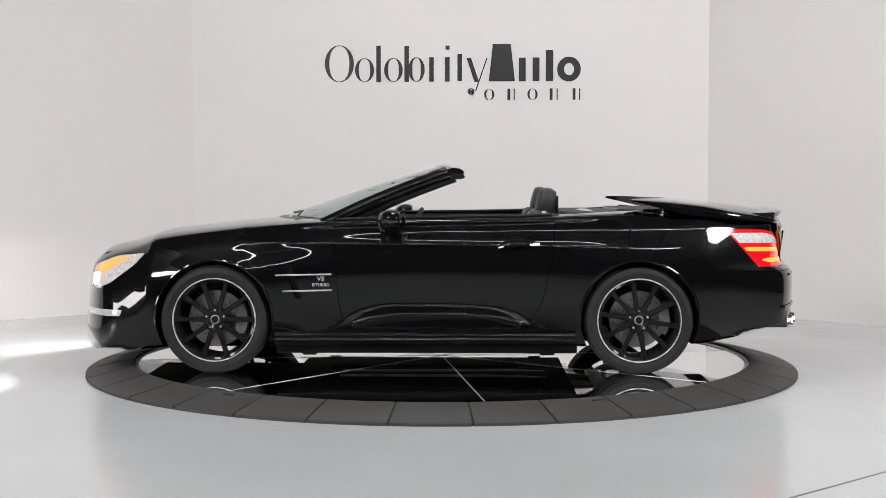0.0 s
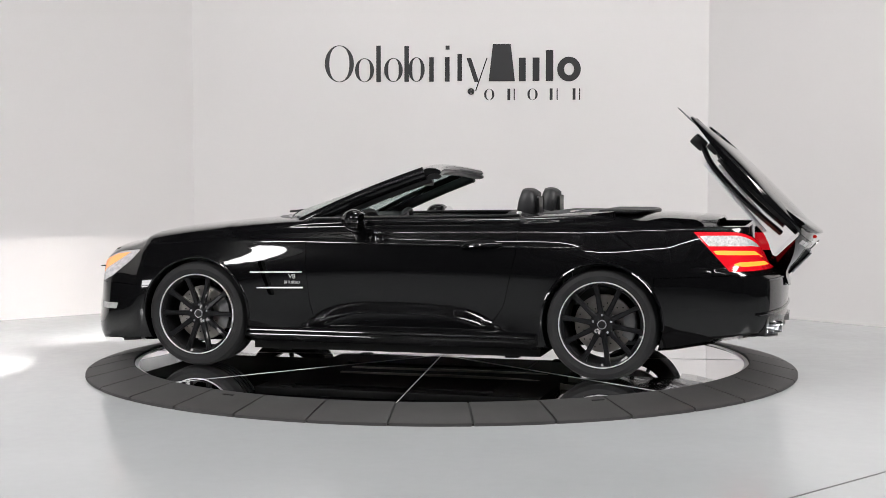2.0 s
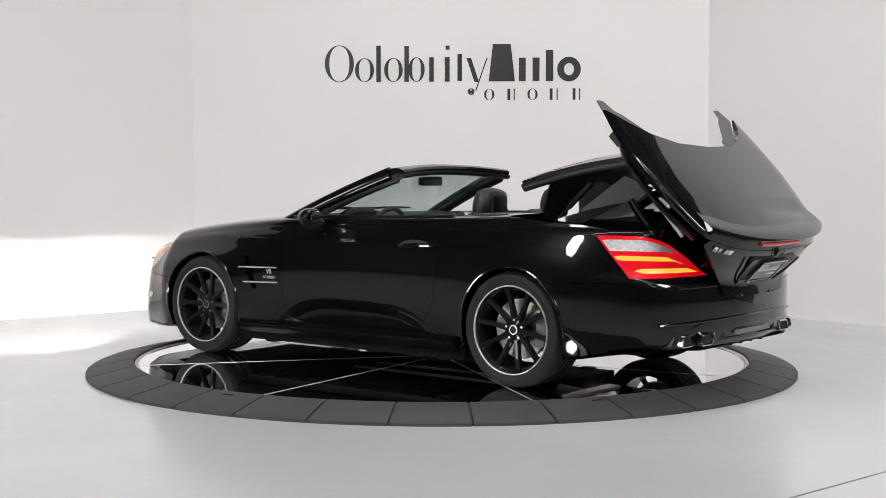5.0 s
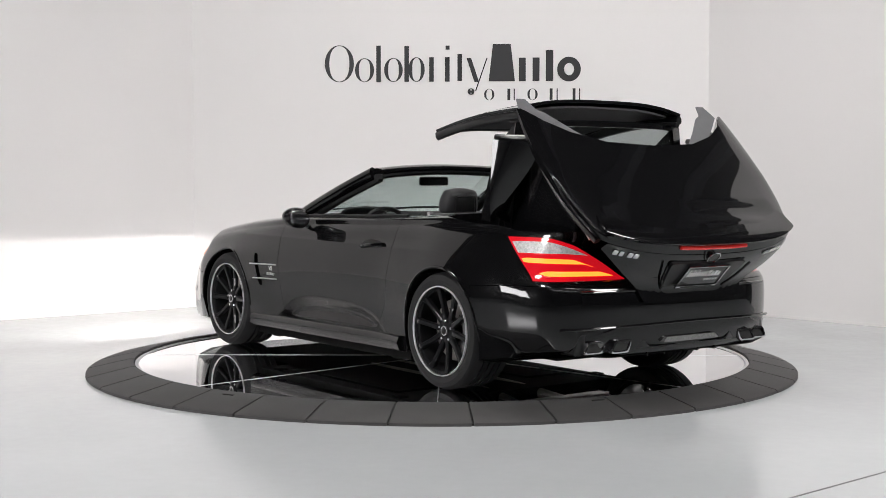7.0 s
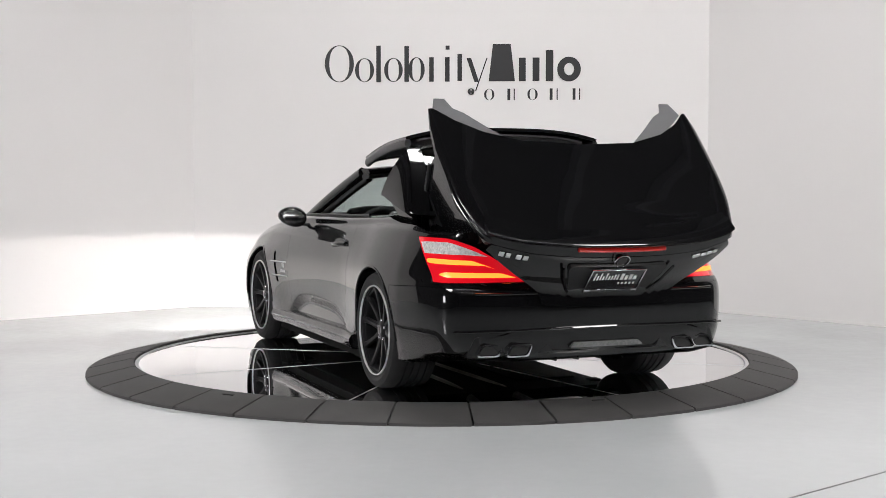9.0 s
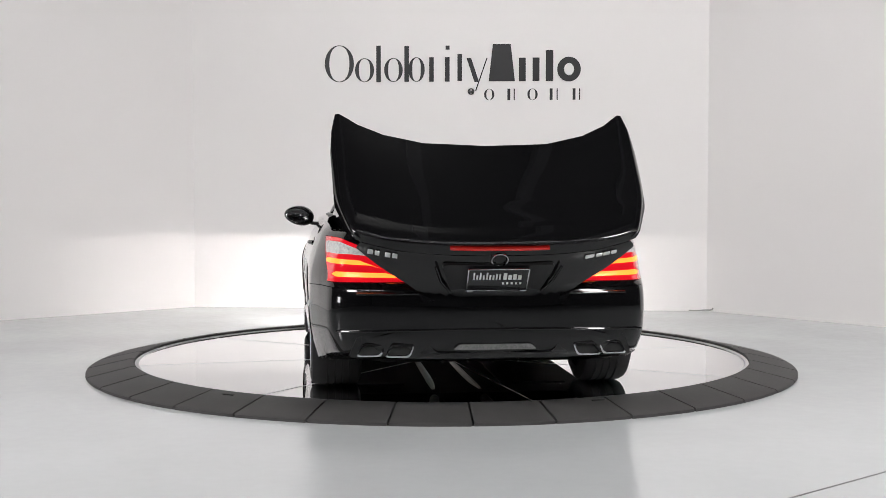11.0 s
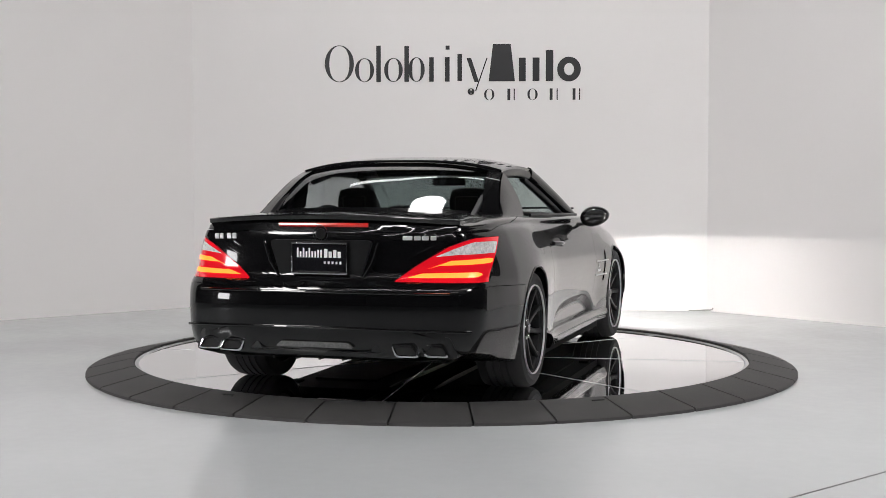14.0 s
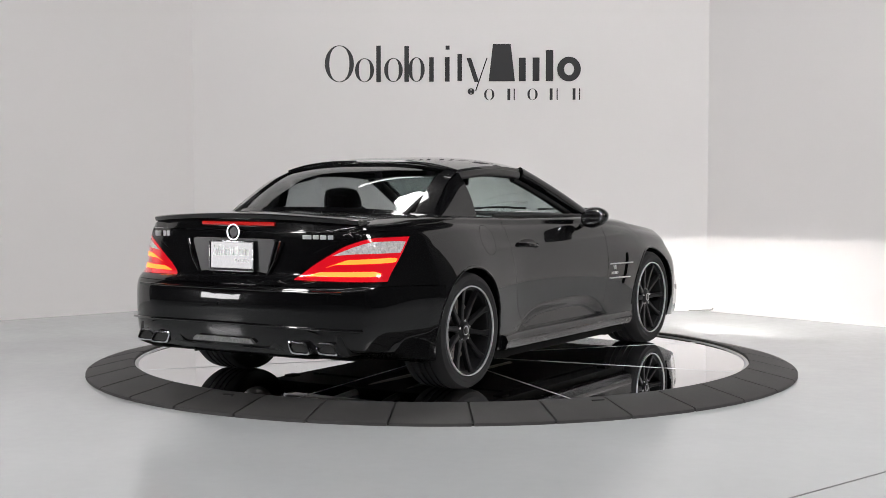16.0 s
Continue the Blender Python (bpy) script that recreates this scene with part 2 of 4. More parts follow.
softbox(-0.25, -0.30, 4.35, (-0.25, -0.27, 0.6), 0.46, "octagonal white softbox hung over the turntable", M_TOPBOX)
softbox(-4.4, -4.6, 4.1, (1.2, 3.4, 0.9), 0.84, "large octagonal white softbox aimed at the white walls", M_SOFTBOX)
softbox(4.4, -4.6, 4.1, (1.9, 3.6, 0.3), 0.99, "large octagonal white softbox aimed at the white walls", M_SOFTBOX)


# added fill light, out of view, that only brightens the back wall
def wall_fill_light(x, y, z, length, width, target):
    root = empty("wall_fill_light", "added unseen strip light that brightens the back wall", "studio light", "wall strip lights")
    part("housing", box(0, 0, 0.06, length + 0.06, width + 0.06, 0.1, 0.01), M_TRIM, root)
    part("diffuser", box(0, 0, 0.002, length, width, 0.012), M_WALLFILL, root, "glowing white diffuser")
    root.matrix_world = look((x, y, z), target)
    for dx in (-0.4, 0.4):
        rod = tube([(x + dx * length, y, z), (x + dx * length, y, 5.25)], 0.008)
        rod.transform(look((x, y, z), target).inverted())
        part("suspension_rod", rod, M_TRIM, root)
    return root


wall_fill_light(-0.9, 1.9, 4.75, 1.5, 0.3, (-0.9, 3.4, 0.5))
wall_fill_light(1.1, 1.9, 4.75, 1.5, 0.3, (1.1, 3.4, 0.5))

for y in (-5.0, -8.2):
    batten = empty("tube_light", "long fluorescent batten hung under the dark ceiling", "ceiling light", "fluorescent battens")
    part("tray", box(0, y, 4.87, 7.0, 0.16, 0.06, 0.01), M_TRIM, batten, smooth=0)
    part("tube", tube([(-3.45, y, 4.825), (3.45, y, 4.825)], 0.030, 12), M_TUBE, batten, "glowing white tube")
    for x in (-2.5, 2.5):
        part("suspension_rod", tube([(x, y, 4.89), (x, y, 5.25)], 0.006, 8), M_TRIM, batten)

stand_light = empty("standing_softbox", "white softbox on a black floor stand", "studio light")
part("shell", merge(box(0, 0, 0, 0.10, 0.86, 0.66, 0.02)), M_TRIM, stand_light, "black fabric shell")
part("diffuser", box(0.056, 0, 0, 0.012, 0.80, 0.60, 0.003), M_STANDBOX, stand_light, "glowing white diffuser")
part("stand", tube([(-0.08, 0, -0.80), (-0.08, 0, 0.3)], 0.02), M_TRIM, stand_light)
for k in range(3):
    a = radians(120 * k + 60)
    part("stand_leg", tube([(-0.08, 0, -0.55), (-0.08 + 0.45 * math.cos(a), 0.45 * math.sin(a), -0.835)], 0.014), M_TRIM, stand_light)
stand_light.matrix_world = pose(-5.6, -3.20, 0.79, 0, 0, 12)

# turntable: sloping segmented ring round a mirror-polished disc
ring = empty("turntable_ring", "dark grey rubber ramp ring in segments round the turntable", "turntable ring")
prof = [(2.03, -0.03), (2.03, 0.018), (2.06, 0.020), (2.323, FLOOR + 0.022), (2.332, FLOOR + 0.016), (2.332, FLOOR)]


SEGMENT = 360 / 34


def ring_segment():
    bm = bmesh.new()
    rows = []
    n = 6
    for i in range(n + 1):
        a = radians(-SEGMENT / 2 + 0.17 + (SEGMENT - 0.34) * i / n)
        rows.append([bm.verts.new((r * math.sin(a), -r * math.cos(a), h)) for r, h in prof])
    k = len(prof)
    for x, y in zip(rows, rows[1:]):
        for j in range(k):
            bm.faces.new((x[j], y[j], y[(j + 1) % k], x[(j + 1) % k]))
    bm.faces.new(rows[0])
    bm.faces.new(rows[-1][::-1])
    bmesh.ops.recalc_face_normals(bm, faces=bm.faces)
    return bm


first = part("ramp_segment", ring_segment(), M_RUBBER, ring, smooth=30)
first.rotation_euler = (0, 0, radians(-1.25))
for i in range(1, 34):
    o = new("ramp_segment", first.data)
    o.parent = ring
    o.rotation_euler = (0, 0, radians(-1.25 + SEGMENT * i))
part("ring_bed", lathe([(2.032, -0.035), (2.032, 0.012), (2.06, 0.014), (2.32, FLOOR + 0.01), (2.32, FLOOR)], 128, "z", closed=True), M_SEAM, ring)

for a in (123.6, 66.5):
    c, s = math.cos(radians(a)), -math.sin(radians(a))
    slot = box(0, 0, 0, 0.016, 0.075, 0.006, 0.002, Matrix.Rotation(math.atan2(s, c), 4, "Z"))
    bmesh.ops.translate(slot, vec=(2.10 * c, 2.10 * s, 0.0125), verts=slot.verts)
    part("lifting_slot", slot, M_SEAM, ring)
ring.location = (-0.025, 0, 0)
disc = empty("turntable_disc", "mirror-polished turning disc with fine panel joints", "turntable")
part("disc_plate", lathe([(0.0, -0.04), (2.0, -0.04), (2.0, -0.002), (1.998, 0.0), (0.0, 0.0)], 160, "z"), M_MIRROR, disc, smooth=30)
part("disc_rim", lathe([(2.003, -0.04), (2.026, -0.04), (2.026, 0.004), (2.003, 0.004)], 160, "z", closed=True), M_BRIGHT, disc, "thin steel rim")
for k in range(4):
    a = radians(45 * k + 8)
    c, s = math.cos(a) * 1.995, math.sin(a) * 1.995
    part("disc_joint", tube([(-c, -s, -0.0005), (c, s, -0.0005)], 0.0028, 6), M_BRIGHT, disc)

# ---- the car ----
# stations: x, centre height, then (y, z) of top edge, shoulder, waist, lower side, sill
STATIONS = [
    (-2.36, 0.990, (0.685, 0.950), (0.755, 0.87), (0.815, 0.66), (0.825, 0.42), (0.78, 0.29)),
    (-2.00, 1.005, (0.74, 0.962), (0.835, 0.87), (0.888, 0.66), (0.888, 0.41), (0.85, 0.245)),
    (-1.60, 1.010, (0.74, 0.985), (0.875, 0.87), (0.930, 0.66), (0.930, 0.40), (0.89, 0.205)),
    (-1.29, 1.005, (0.75, 0.985), (0.885, 0.86), (0.940, 0.66), (0.940, 0.42), (0.90, 0.20)),
    (-0.95, 0.985, (0.76, 0.972), (0.870, 0.84), (0.918, 0.64), (0.905, 0.38), (0.90, 0.19)),
    (-0.60, 0.965, (0.77, 0.958), (0.862, 0.83), (0.898, 0.63), (0.880, 0.37), (0.89, 0.19)),
    (0.00, 0.955, (0.78, 0.948), (0.865, 0.82), (0.900, 0.63), (0.878, 0.37), (0.89, 0.19)),
    (0.55, 0.965, (0.775, 0.935), (0.870, 0.80), (0.912, 0.62), (0.892, 0.37), (0.89, 0.19)),
    (0.90, 0.950, (0.74, 0.915), (0.875, 0.77), (0.928, 0.61), (0.920, 0.38), (0.90, 0.19)),
    (1.29, 0.916, (0.71, 0.880), (0.875, 0.73), (0.936, 0.60), (0.936, 0.40), (0.90, 0.19)),
    (1.75, 0.862, (0.67, 0.820), (0.845, 0.68), (0.905, 0.56), (0.915, 0.36), (0.89, 0.17)),
    (2.25, 0.765, (0.60, 0.715), (0.735, 0.61), (0.80, 0.50), (0.84, 0.33), (0.80, 0.14)),
]


def table(x, pairs):
    """Smooth reading of a table of (x, value)."""
    xs = [q[0] for q in pairs]
    vs = [q[1] for q in pairs]
    i = max(0, min(len(xs) - 2, sum(1 for q in xs if q <= x) - 1))
    h = xs[i + 1] - xs[i]
    t = min(1.0, max(0.0, (x - xs[i]) / h))

    def slope(k):
        if k == 0 or k == len(xs) - 1:
            j = min(k, len(xs) - 2)
            return (vs[j + 1] - vs[j]) / (xs[j + 1] - xs[j])
        return (vs[k + 1] - vs[k - 1]) / (xs[k + 1] - xs[k - 1])

    a, b = slope(i) * h, slope(i + 1) * h
    return vs[i] * (1 + 2 * t) * (1 - t) ** 2 + a * t * (1 - t) ** 2 + vs[i + 1] * t * t * (3 - 2 * t) + b * t * t * (t - 1)


def station(x):
    zc = table(x, [(s[0], s[1]) for s in STATIONS])
    pts = [(0, zc)]
    for k in range(2, 7):
        pts.append((table(x, [(s[0], s[k][0]) for s in STATIONS]), table(x, [(s[0], s[k][1]) for s in STATIONS])))
    return pts


def tail_x(y, z):
    """The tail's surface: rounded in plan, stepped in side view."""
    y = min(abs(y), 0.93)
    x = -2.345 + 0.46 * (1 - (1 - (y / 0.95) ** 2.5) ** 0.4)
    return x + table(z, [(0.15, 0.16), (0.22, 0.07), (0.30, 0.015), (0.45, 0.0), (0.58, 0.0), (0.635, 0.02), (0.68, 0.080), (0.80, 0.092), (0.90, 0.105), (0.96, 0.135), (1.02, 0.16)])


def nose_x(y, z):
    y = min(abs(y), 0.93)
    x = 2.255 - 0.61 * (1 - (1 - (y / 0.97) ** 2.2) ** (1 / 2.2))
    return x + table(z, [(0.12, -0.03), (0.20, 0.0), (0.40, -0.015), (0.55, -0.03), (0.65, -0.055), (0.72, -0.12), (0.80, -0.22)])


def warp(x, y, z):
    if x < -1.70:
        return Vector((-1.70 + (x + 1.70) / (-2.36 + 1.70) * (tail_x(y, z) + 1.70), y, z))
    if x > 1.70:
        return Vector((1.70 + (x - 1.70) / (2.25 - 1.70) * (nose_x(y, z) - 1.70), y, z))
    return Vector((x, y, z))


CREASE_Z = 0.795


def fade(v):
    v = min(1.0, max(0.0, v))
    return v * v * (3 - 2 * v)


def half_section(x):
    """Left half of the section, from the top centre to the sill."""
    c = station(x)
    a, b = c[0], c[1]
    pts = [(0, a[0], a[1]), (0, b[0] * 0.5, a[1] - (a[1] - b[1]) * 0.22), (0, b[0], b[1])]
    mid = ((b[0] * 0.35 + c[2][0] * 0.65), b[1] * 0.6 + c[2][1] * 0.4)
    pts += [(0, *mid)] + [(0, *q) for q in c[2:]]
    out = []
    for i, q in enumerate(spline(pts, 181)):
        y, z = q.y, q.z
        if z > 0.93 and y < 0.62 and i % 5 or y < 0.2 and i % 10:
            continue
        if z < 0.93 and y > 0.6:
            # shoulder crease along the flank, hollow in the lower door
            side = fade((1.75 - x) / 0.9) * fade((x + 1.45) / 0.8)
            d = z - CREASE_Z - 0.012 * x
            y += 0.011 * side * math.exp(-d / 0.026 if d > 0 else d / 0.075)
            edge = 0.425 + 0.02 * x - 0.13 * ((x + 0.08) / 0.60) ** 4
            if 0.268 < z < edge:
                y -= 0.030 * min(1.0, (edge - z) / 0.06)
        out.append((y, z))
    return out


def flank_y(x, z):
    """Half width of the body's side at that height."""
    h = [q for q in half_section(x) if q[0] > 0.6][::-1]
    for (ya, za), (yb, zb) in zip(h, h[1:]):
        if za <= z <= zb:
            return ya + (yb - ya) * (z - za) / max(1e-6, zb - za)
    return h[0][0] if z < h[0][1] else h[-1][0]


def body_solid():
    bm = bmesh.new()
    xs = [-2.36 + (4.61) * i / 110 for i in range(111)]
    rows = []
    for x in xs:
        h = half_section(x)
        ring_pts = h + [(h[-1][0] * f, h[-1][1] - 0.02) for f in (0.96, 0.6, 0.0)]
        full = ring_pts + [(-y, z) for y, z in ring_pts[-2:0:-1]]
        rows.append([bm.verts.new(warp(x, y, z)) for y, z in full])
    n = len(rows[0])
    for a, b in zip(rows, rows[1:]):
        for k in range(n):
            bm.faces.new((a[k], a[(k + 1) % n], b[(k + 1) % n], b[k]))
    for row, x, flip in ((rows[0], xs[0], False), (rows[-1], xs[-1], True)):
        h = [(v.co.y, v.co.z) for v in row]
        zmid = 0.55
        prev = row
        steps = 16
        for s in range(1, steps):
            f = 1 - s / steps
            ring_v = []
            for y, z in h:
                yy, zz = y * f, zmid + (z - zmid) * f
                ring_v.append(bm.verts.new(warp(x, yy, zz)))
            for k in range(n):
                q = (prev[k], prev[(k + 1) % n], ring_v[(k + 1) % n], ring_v[k])
                bm.faces.new(q if flip else q[::-1])
            prev = ring_v
        c = bm.verts.new(warp(x, 0, zmid))
        for k in range(n):
            q = (prev[k], prev[(k + 1) % n], c)
            bm.faces.new(q if flip else q[::-1])
    for lo, hi in ((-2.6, -1.93), (1.86, 2.6)):
        near = [v for v in bm.verts if lo < v.co.x < hi and abs(v.co.y) > 0.55]
        for _ in range(7):
            bmesh.ops.smooth_vert(bm, verts=near, factor=0.5, use_axis_x=True, use_axis_y=True, use_axis_z=False)
    bmesh.ops.recalc_face_normals(bm, faces=bm.faces)
    return bm


AXLE, WHEEL_Z, WHEEL_Y = 1.2925, 0.333, 0.912
car = empty("convertible_car", "black glossy two-seat hardtop convertible car on a turntable", "car")
solid = body_solid()
for sx in (AXLE, -AXLE):
    for sy in (1, -1):
        arch = lathe([(0.356, 0.58), (0.356, 1.2)], 72)
        bmesh.ops.scale(arch, vec=(1, sy, 1), verts=arch.verts)
        bmesh.ops.recalc_face_normals(arch, faces=arch.faces)
        bmesh.ops.translate(arch, vec=(sx, 0, WHEEL_Z + 0.004), verts=arch.verts)
        solid = carve(solid, arch, "DIFFERENCE")
GAP = 0.003


def grown(outline, d):
    """The outline moved outwards by d."""
    n = len(outline)
    area = sum(outline[i][0] * outline[(i + 1) % n][1] - outline[(i + 1) % n][0] * outline[i][1] for i in range(n))
    sg = 1 if area > 0 else -1
    out = []
    for i in range(n):
        p, q, r = Vector(outline[i - 1]), Vector(outline[i]), Vector(outline[(i + 1) % n])
        a, b = (q - p).normalized(), (r - q).normalized()
        na, nb = Vector((a.y, -a.x)) * sg, Vector((b.y, -b.x)) * sg
        m = (na + nb).normalized()
        out.append(tuple(q + m * d / max(0.35, m.dot(na))))
    return out


def rounded(outline, r, n=4):
    """The outline with its corners rounded."""
    out = []
    k = len(outline)
    for i in range(k):
        p, q, s = Vector(outline[i - 1]), Vector(outline[i]), Vector(outline[(i + 1) % k])
        d = min(r, (p - q).length * 0.45, (s - q).length * 0.45)
        a, b = q + (p - q).normalized() * d, q + (s - q).normalized() * d
        for j in range(n + 1):
            t = j / n
            out.append(tuple(a * (1 - t) ** 2 + q * 2 * t * (1 - t) + b * t * t))
    return out


def panel(outline, lo, hi, axis, sides=True):
    """Cuts panels with that outline out of the body. Gives the panels, left then right; the body keeps the holes with a gap."""
    global solid
    out = []
    for sy in ((1, -1) if sides else (1,)):
        o = outline
        h = (lo, hi)
        if sy < 0:
            if axis == "y":
                h = (-hi, -lo)
            else:
                o = [((a, -b) if axis == "z" else (-a, b)) for a, b in outline][::-1]
                if axis == "x" and callable(hi):
                    h = (lo, lambda a, b: hi(-a, b))
        big = grown(o, GAP)
        if callable(h[0]):
            hole = (lambda a, b, f=h[0]: f(a, b) - GAP, h[1] + GAP)
        elif callable(h[1]):
            hole = (h[0], lambda a, b, f=h[1]: f(a, b) + GAP)
        else:
            hole = (h[0] - GAP, h[1] + GAP)
        out.append(carve(solid, prism(o, h[0], h[1], axis), "INTERSECT") if sy > 0 else mirrored(out[0]))
        rest = carve(solid, prism(big, hole[0], hole[1], axis), "DIFFERENCE")
        solid.free()
        solid = rest
    return out


# cockpit and boot space
COCKPIT = rounded([(0.42, 0.70), (0.42, -0.70), (-0.98, -0.70), (-0.98, 0.70)], 0.08)
rest = carve(solid, prism(COCKPIT, 0.36, 1.5), "DIFFERENCE")
solid = rest

# boot lid: deck with two forward horns, and the tail panel between the lamps
u_front = [(-1.212, 0.790), (-1.215, 0.768), (-1.32, 0.672), (-1.41, 0.54), (-1.485, 0.33), (-1.51, 0.0)]
DECK = u_front + [(x, -y) for x, y in u_front[-2::-1]] + [(-1.34, -0.812), (-1.50, -0.822), (-1.85, -0.812), (-2.02, -0.792), (-2.6, -0.792)]
DECK += [(x, -y) for x, y in DECK[-1:-6:-1]]

lid_deck = panel(DECK, 0.915, 1.3, "z", False)[0]
lid_deck = carve(lid_deck, prism([(-1.56, 0.85), (-1.56, 0.9152), (-1.08, 0.988), (-1.08, 0.85)], -1.0, 1.0, "y"), "DIFFERENCE")
TAIL_PANEL = rounded([(0.82, 0.915), (0.70, 0.868), (0.395, 0.672), (0.36, 0.635), (-0.36, 0.635), (-0.395, 0.672), (-0.70, 0.868), (-0.82, 0.915)], 0.012, 2)
lid_tail = panel(TAIL_PANEL, -2.7, -2.13, "x", False)[0]
boot_hole = prism(rounded([(-1.05, 0.66), (-1.05, -0.66), (-2.10, -0.60), (-2.10, 0.60)], 0.05), 0.42, 1.2)
solid = carve(solid, boot_hole, "DIFFERENCE")

# lamps, doors, bonnet, bumpers, flaps, vents
LAMP = rounded([(0.405, 0.664), (0.95, 0.655), (0.95, 0.872), (0.86, 0.885), (0.775, 0.882), (0.665, 0.838), (0.50, 0.735)], 0.012, 2)


def lamp_front(y, z):
    return -1.815 - (0.885 - z) / 0.225 * 0.205


tail_lamps = panel(LAMP, -2.7, lamp_front, "x")
core = body_solid()
bmesh.ops.scale(core, vec=(0.978, 0.955, 0.999), verts=core.verts)
shallow = carve(tail_lamps[0], core, "DIFFERENCE")
tail_lamps = [shallow, mirrored(shallow)]
HEADLAMP = rounded([(2.13, 0.525), (2.10, 0.655), (1.93, 0.715), (1.735, 0.735), (1.80, 0.665), (1.95, 0.555), (2.05, 0.515)], 0.02, 3)
head_lamps = panel(HEADLAMP, 0.50, 1.1, "y")
DOOR = rounded([(0.575, 1.1), (0.560, 0.80), (0.530, 0.42), (0.500, 0.315), (0.43, 0.275), (-0.52, 0.275), (-0.62, 0.315), (-0.70, 0.43), (-0.775, 0.75), (-0.785, 1.1)], 0.03, 3)
doors = panel(DOOR, 0.715, 1.1, "y")
BONNET = rounded([(0.80, 0.0), (0.79, 0.35), (0.70, 0.66), (1.10, 0.675), (1.60, 0.635), (1.90, 0.52), (2.02, 0.30), (2.05, 0.0)], 0.03, 3)
bonnet_line = [(x, y) for x, y in BONNET if y > 0.001]
bonnet = panel(bonnet_line + [(x, -y) for x, y in bonnet_line[::-1]], 0.64, 1.2, "z", False)[0]
rear_bumper = panel([(-1.60, 0.05), (-1.60, 0.612), (-1.95, 0.628), (-2.6, 0.628), (-2.6, 0.05)], -1.1, 1.1, "y", False)[0]
front_bumper = panel([(1.60, 0.05), (1.60, 0.505), (1.90, 0.515), (2.6, 0.515), (2.6, 0.05)], -1.1, 1.1, "y", False)[0]
VENT = rounded([(0.872, 0.680), (0.825, 0.680), (0.752, 0.465), (0.795, 0.465)], 0.015, 2)
for sy in (1, -1):
    lo, hi = (0.87, 1.1) if sy > 0 else (-1.1, -0.87)
    solid = carve(solid, prism(VENT, lo, hi, "y"), "DIFFERENCE")
FLAP = [(-1.04 + 0.085 * math.cos(2 * math.pi * i / 20), 0.835 + 0.085 * math.sin(2 * math.pi * i / 20)) for i in range(20)]

fuel_flap = carve(solid, prism(FLAP, -1.1, -0.80, "y"), "INTERSECT")
solid = carve(solid, prism(grown(FLAP, 0.0025), -1.1, -0.797, "y"), "DIFFERENCE")
part("fuel_flap", fuel_flap, M_PAINT, car)
part("body_shell", solid, M_PAINT, car, "glossy black painted body shell")
part("rear_bumper", rear_bumper, M_PAINT, car)
LIGHT_STRIP = [(1.88, 0.350), (2.4, 0.345), (2.4, 0.388), (1.865, 0.388)]
for sy in (1, -1):
    lo, hi = (0.52, 1.1) if sy > 0 else (-1.1, -0.52)
    strip = carve(front_bumper, prism(LIGHT_STRIP, lo, hi, "y"), "INTERSECT")
    bmesh.ops.translate(strip, vec=(0.003, sy * 0.004, 0), verts=strip.verts)
    part("running_light", strip, M_WHITELED, car, "slim white running light")
part("front_bumper", front_bumper, M_PAINT, car)
part("bonnet", bonnet, M_PAINT, car)
door_parts = []
for sy, bm in zip((1, -1), doors):
    d = part("door", bm, M_PAINT, car)
    door_parts.append(d)

# underbody: floor pan, ribs, axles, silencers
for args in ((0, 0, 0.150, 1.84, 1.70, 0.05), (1.42, 0, 0.152, 1.0, 1.16, 0.04), (-1.42, 0, 0.225, 1.0, 1.16, 0.04)):
    part("floor_pan", box(*args), M_UNDER, car, "matt black underbody", 0)
for sx in (AXLE, -AXLE):
    part("axle", tube([(sx, -0.75, 0.30), (sx, 0.75, 0.30)], 0.035), M_TRIM, car)
    part("cross_member", box(sx + 0.16, 0, 0.185, 0.10, 1.02, 0.05, 0.015), M_BRAKE, car, "dull steel cross member")
    for sy in (1, -1):
        part("control_arm", tube([(sx - 0.22, sy * 0.30, 0.19), (sx, sy * 0.66, 0.24), (sx + 0.05, sy * 0.72, 0.26)], 0.022, 8, 0.6), M_BRAKE, car, "dull steel control arm")
for sy in (1, -1):
    part("silencer", box(-1.80, sy * 0.42, 0.31, 0.5, 0.34, 0.13, 0.05), M_BRAKE, car, "dull steel silencer")
    part("underfloor_tray", box(0.05, sy * 0.52, 0.119, 1.30, 0.42, 0.014, 0.005), M_UNDER, car, "matt black underfloor tray", 0)
    part("jacking_point", box(0.72, sy * 0.80, 0.135, 0.09, 0.07, 0.05, 0.01), M_UNDER, car)
    part("jacking_point", box(-0.74, sy * 0.80, 0.135, 0.09, 0.07, 0.05, 0.01), M_UNDER, car)
    part("exhaust_pipe", tube(spline([(-1.55, sy * 0.40, 0.27), (-1.2, sy * 0.2, 0.20), (-0.6, sy * 0.14, 0.145), (0.6, sy * 0.12, 0.145)], 20), 0.03), M_BRAKE, car)


